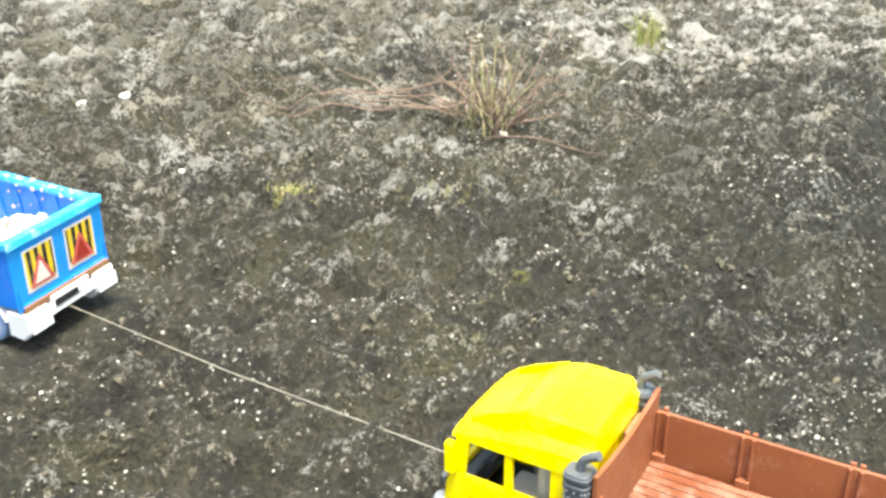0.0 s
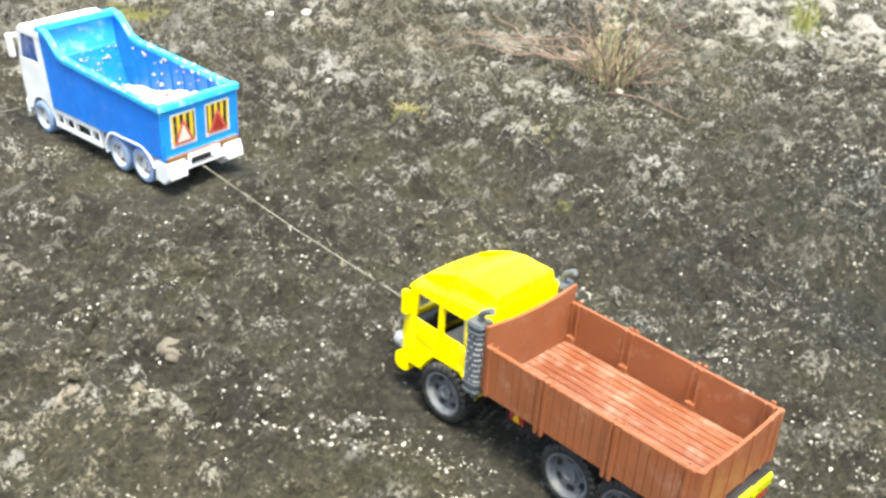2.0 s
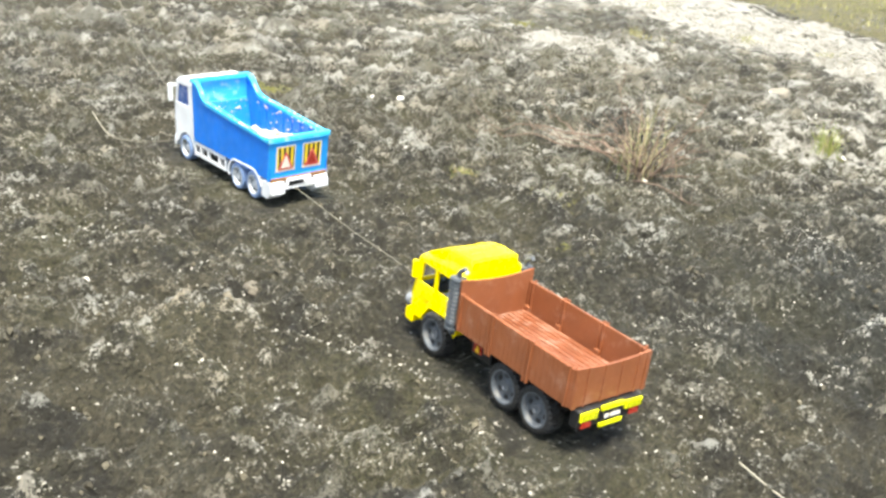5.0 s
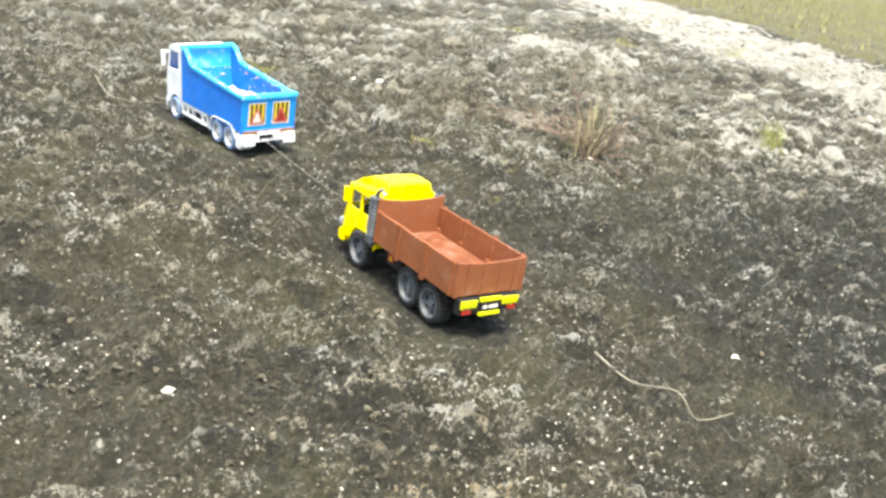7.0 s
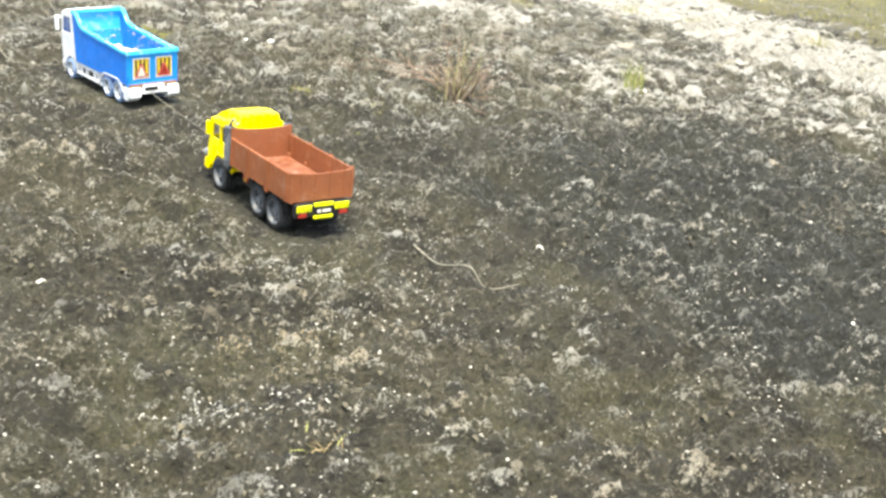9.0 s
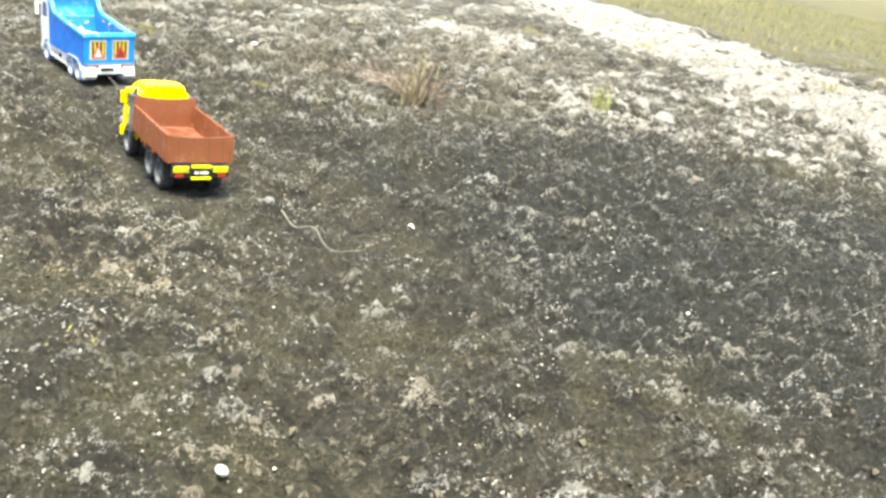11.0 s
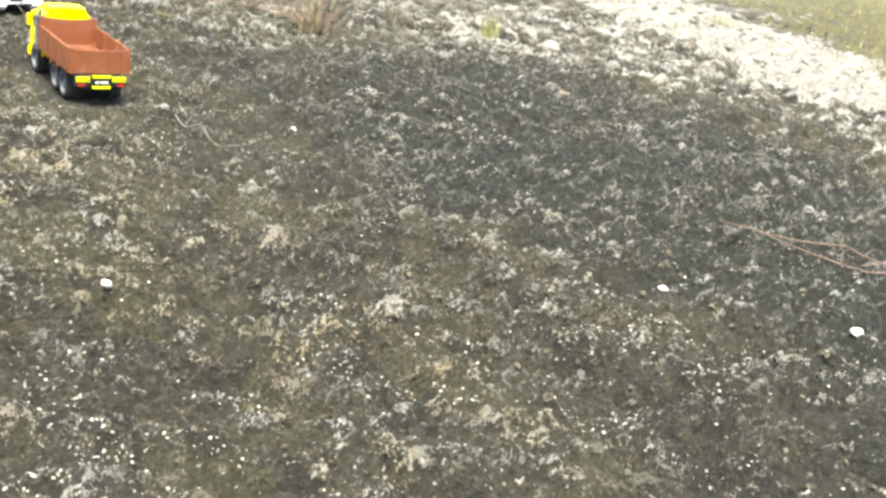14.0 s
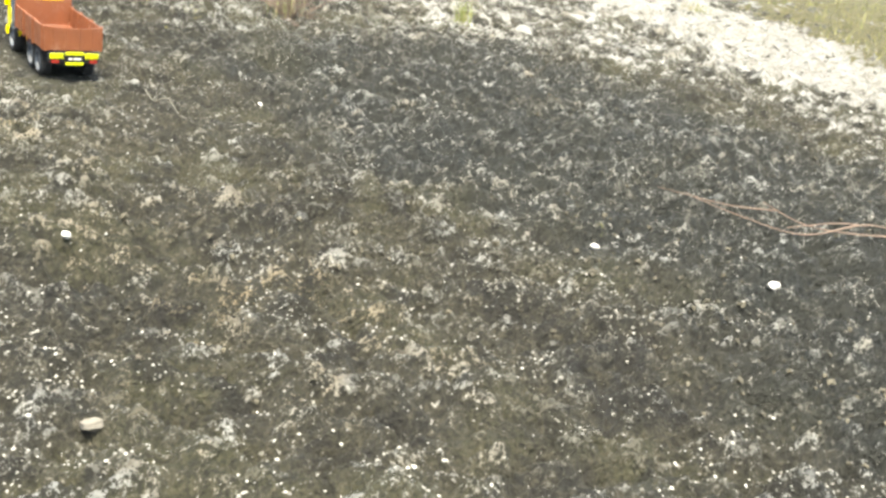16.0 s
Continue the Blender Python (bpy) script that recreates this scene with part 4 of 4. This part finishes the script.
def scatter(name, count, sizes, material, seed, region, keep, label, category):
    """Many crumbs in one mesh, thrown where keep(x, y) says."""
    rng = np.random.default_rng(seed)
    x0, x1, y0, y1 = region
    x, y = rng.uniform(x0, x1, count * 6), rng.uniform(y0, y1, count * 6)
    ok = rng.uniform(0, 1, count * 6) < keep(x, y)
    x, y = x[ok][:count], y[ok][:count]
    n = len(x)
    z = heights(x, y)
    r = sizes[0] * (sizes[1] / sizes[0]) ** (rng.uniform(0, 1, n) ** 2.2)
    base = np.array([(1, 0, 0), (-0.5, 0.87, 0), (-0.5, -0.87, 0), (0.5, 0.5, 0.8), (-0.7, 0.1, 0.75), (0.2, -0.6, 0.7)])
    tris = np.array([(0, 1, 3), (1, 4, 3), (1, 2, 4), (2, 5, 4), (2, 0, 5), (0, 3, 5), (3, 4, 5)])
    shape = base[None] * rng.uniform(0.65, 1.3, (n, 6, 3))
    a = rng.uniform(0, 6.28, n)
    px = shape[..., 0] * np.cos(a)[:, None] - shape[..., 1] * np.sin(a)[:, None]
    py = shape[..., 0] * np.sin(a)[:, None] + shape[..., 1] * np.cos(a)[:, None]
    co = np.stack([px * r[:, None] + x[:, None], py * r[:, None] + y[:, None], (shape[..., 2] - 0.25) * r[:, None] + z[:, None]], -1).reshape(-1, 3)
    faces = (tris[None] + 6 * np.arange(n)[:, None, None]).reshape(-1, 3)
    me = bpy.data.meshes.new(name)
    me.from_pydata(co.tolist(), [], faces.tolist())
    me.materials.append(material)
    return tagged(new(name, me), label, category, kind="stuff")


def clear(x, y):
    """0 under the trucks."""
    ax, ay, _ = within(YELLOW_POSE, x, y)
    bx, by, _ = within(BLUE_POSE, x, y)
    return 1 - np.maximum(footprint(ax, ay, -0.08, 0.08, -0.28, 0.15, 0.02), footprint(bx, by, -0.09, 0.09, 0, 0.5, 0.02))


def cluster(x, y):
    """Where pale crumbs gather: in streaks along the low ridges."""
    u, v = along(x, y)
    return clear(x, y) * (0.05 + smooth01(0.5 * fbm(u * 0.6, v * 1.5, 5.5, 3, 83) + 0.5 * fbm(u * 0.6, v * 1.4, 22, 2, 91), 0.50, 0.68))


scatter("grit", 80000, (0.0011, 0.0040), M_GRIT, 3, (-1.15, 2.7, -1.35, 3.8), cluster, "pale crumbs and grit scattered over soil", "grit")
scatter("gravel", 8000, (0.003, 0.016), M_GRIT, 4, (0.5, 6.0, -0.6, 6.0), lambda x, y: clear(x, y) * (0.03 + 0.9 * sand_at(x, y)), "pale gravel along the sandy strip", "gravel")
scatter("clods", 26000, (0.0015, 0.009), M_CLOD, 5, (-1.15, 3.0, -1.35, 4.0), lambda x, y: clear(x, y) * smooth01(fbm(x, y, 3, 3, 95), 0.4, 0.65), "dark crumbly soil clods", "soil clods")


def blades(bm, x, y, count, spread, length, lean, rng, width=0.0022):
    """Curved tapering blades that rise from one foot."""
    z0 = height(x, y) - 0.004
    for _ in range(count):
        a, l = rng.uniform(0, math.tau), length * rng.uniform(0.45, 1.1)
        fx, fy = x + spread * rng.gauss(0, 0.4), y + spread * rng.gauss(0, 0.4)
        tilt = lean * rng.uniform(0.25, 1.2)
        side = Vector((-math.sin(a), math.cos(a), 0))
        last = None
        for k in range(5):
            u = k / 4
            out = l * (math.sin(tilt * u * 1.2) * 0.8) * u
            p = Vector((fx + math.cos(a) * out, fy + math.sin(a) * out, z0 + l * u * math.cos(tilt * u * 1.25)))
            w = width * (1 - u) ** 0.7 * 0.5 + 0.0002
            now = (bm.verts.new(p - side * w), bm.verts.new(p + side * w))
            if last:
                bm.faces.new((last[0], last[1], now[1], now[0]))
            last = now


def tuft(x, y, count, spread, length, lean, material, label, seed, straw=0):
    rng = random.Random(seed)
    root = new("grass_tuft")
    root.location = (x, y, height(x, y))
    bm = bmesh.new()
    blades(bm, x, y, count, spread, length, lean, rng)
    bmesh.ops.translate(bm, vec=(-x, -y, -root.location.z), verts=bm.verts)
    tagged(part("leaf_clump", bm, material, root), kind="stuff")
    if straw:
        bm = bmesh.new()
        blades(bm, x, y, straw, spread * 1.2, length * 0.9, lean * 1.2, rng, 0.0016)
        bmesh.ops.translate(bm, vec=(-x, -y, -root.location.z), verts=bm.verts)
        tagged(part("dry_blades", bm, M_STRAW, root, "dry straw-coloured blades"), kind="stuff")
    return tagged(root, label, "grass", "grass tufts")


tuft(-0.80, 0.24, 18, 0.03, 0.06, 1.2, M_GRASS, "low spreading green grass sprig with dry stems", 22, 14)
tuft(1.92, 1.70, 60, 0.05, 0.16, 0.7, M_GRASS, "upright green grass tuft beside pale stones", 24, 20)
for k, (x, y, s) in enumerate([(2.85, 4.2, 0.07), (3.02, 4.1, 0.05), (0.46, 3.15, 0.05), (0.58, 3.10, 0.04), (0.44, 2.02, 0.035), (3.3, 3.6, 0.08), (3.45, 3.5, 0.06), (4.3, 2.9, 0.09), (4.5, 3.6, 0.09), (4.0, 1.6, 0.08), (4.9, 2.3, 0.1), (5.2, 4.8, 0.1)]):
    tuft(x, y, 70, s * 1.4, s, 1.0, M_TURF, "low yellow-green grass clump on pale ground", 30 + k, 20)


def build_turf():
    rng = np.random.default_rng(9)
    n = 90000
    x, y = rng.uniform(3.8, 20, n), rng.uniform(-2, 16, n)
    ok = (rng.uniform(0, 1, n) < smooth01(turf_at(x, y), 0.35, 0.8)) & (y < 0.9 * x + 3)
    x, y = x[ok][:26000], y[ok][:26000]
    n = len(x)
    z = heights(x, y) - 0.003
    h, a = rng.uniform(0.02, 0.075, n), rng.uniform(0, 6.28, n)
    w, lean = rng.uniform(0.003, 0.008, n), rng.uniform(-0.6, 0.6, (n, 2))
    co = np.stack([np.stack([x - np.cos(a) * w, y - np.sin(a) * w, z], -1), np.stack([x + np.cos(a) * w, y + np.sin(a) * w, z], -1), np.stack([x + lean[:, 0] * h, y + lean[:, 1] * h, z + h], -1)], 1).reshape(-1, 3)
    me = bpy.data.meshes.new("turf")
    me.from_pydata(co.tolist(), [], (np.arange(n * 3).reshape(-1, 3)).tolist())
    me.materials.append(M_TURF)
    return tagged(new("turf", me), "patchy yellow-green turf beyond the sandy strip", "grass", kind="stuff")


build_turf()


def build_bush(x, y):
    """A dry bush: bare reddish twigs, long trailing ones, and thin green shoots."""
    rng = random.Random(77)
    root = new("dry_bush")
    root.location = (x, y, height(x, y))
    for k in range(36):
        a = rng.uniform(0, math.tau)
        l, lift = rng.uniform(0.12, 0.34), rng.uniform(0.15, 1.25)
        pts, p, way = [], Vector((rng.gauss(0, 0.02), rng.gauss(0, 0.02), -0.01)), Vector((math.cos(a) * math.cos(lift), math.sin(a) * math.cos(lift), math.sin(lift)))
        for j in range(9):
            pts.append(p.copy())
            way = (way + Vector((rng.gauss(0, 0.14), rng.gauss(0, 0.14), rng.gauss(0.02, 0.10)))).normalized()
            p = p + way * l / 8
        bm = rod(bmesh.new(), pts, [0.0029 * (1 - j / 10) for j in range(9)], 5)
        for _ in range(3):
            j = rng.randrange(3, 8)
            d = Vector((rng.gauss(0, 1), rng.gauss(0, 1), rng.uniform(0, 1))).normalized()
            rod(bm, [pts[j], pts[j] + d * l * 0.12, pts[j] + d * l * 0.25 + Vector((0, 0, 0.01))], [0.0013, 0.001, 0.0006], 4)
        part("twig", bm, M_TWIG, root)
    for k in range(5):
        pts, px, py, a = [], rng.gauss(0, 0.02), 0.05, rng.gauss(0.05, 0.22)
        reach = rng.uniform(0.5, 1.0)
        for j in range(14):
            lift = max(height(x + px + 0.02 * d, y + py + 0.02 * e) for d in (-1, 0, 1) for e in (-1, 0, 1)) - root.location.z
            pts.append(Vector((px, py, lift + 0.006 + 0.03 * (1 - j / 13) * (k % 3))))
            a += rng.gauss(0, 0.16)
            px, py = px + math.sin(a) * reach / 13, py + math.cos(a) * reach / 13
        part("trailing_twig", rod(bmesh.new(), pts, [0.0030 * (1 - 0.7 * j / 13) for j in range(14)], 5), M_TWIG, root, "long reddish twig trailing over the soil")
    bm = bmesh.new()
    blades(bm, x, y, 60, 0.10, 0.24, 0.8, rng, 0.0024)
    bmesh.ops.translate(bm, vec=(-x, -y, -root.location.z), verts=bm.verts)
    tagged(part("shoot_clump", bm, M_BUSH, root, "thin faded green shoots"), kind="stuff")
    return tagged(root, "dry twiggy bush with faded green shoots on soil", "bush")


build_bush(1.02, 1.85)


def lying_twig(points, radius, label, name="dry_branch", material=None):
    spread = lambda x, y: max(height(x + 0.02 * a, y + 0.02 * b) for a in (-1, 0, 1) for b in (-1, 0, 1))
    pts = [(x, y, spread(x, y) + dz) for x, y, dz in points]
    fine = []
    run = [Vector(p) for p in (pts[0], *pts, pts[-1])]
    for p, a, b, q in zip(run, run[1:], run[2:], run[3:]):
        for k in range(6):
            u = k / 6
            fine.append(0.5 * (2 * a + (b - p) * u + (2 * p - 5 * a + 4 * b - q) * u * u + (3 * a - p - 3 * b + q) * u**3))
    fine.append(Vector(pts[-1]))
    bm = rod(bmesh.new(), fine, [radius * (1 - 0.6 * k / len(fine)) for k in range(len(fine))], 6)
    return tagged(part(name, bm, material or M_TWIG), label, "twig", "twigs on the soil")


lying_twig([(1.07, -0.81, 0.02), (0.82, -0.81, 0.012), (0.68, -0.74, 0.014), (0.62, -0.62, 0.012), (0.60, -0.47, 0.010)], 0.0025, "long dry reddish branch lying on soil")
lying_twig([(0.73, -0.64, 0.014), (0.67, -0.56, 0.012), (0.61, -0.48, 0.010), (0.58, -0.40, 0.008)], 0.0020, "pale bare stalk lying on soil", "dry_stalk")
lying_twig([(1.02, -0.86, 0.02), (0.82, -0.86, 0.010), (0.72, -0.73, 0.014), (0.75, -0.59, 0.012)], 0.0026, "dry reddish branch lying on soil")
lying_twig([(0.92, -0.78, 0.012), (0.77, -0.76, 0.014), (0.65, -0.71, 0.012)], 0.0022, "dry reddish branch lying on soil")
lying_twig([(-0.167, 0.764, 0.008), (-0.199, 0.654, 0.008), (-0.206, 0.562, 0.008), (-0.182, 0.529, 0.008), (-0.102, 0.513, 0.008)], 0.0019, "curved bare pale stick lying on soil", "stick", M_STRING)
lying_twig([(-0.300, 2.757, 0.008), (-0.299, 2.658, 0.008), (-0.273, 2.589, 0.008), (-0.215, 2.571, 0.008), (-0.163, 2.570, 0.008)], 0.0019, "curved bare pale stick beside the blue truck", "stick", M_STRING)
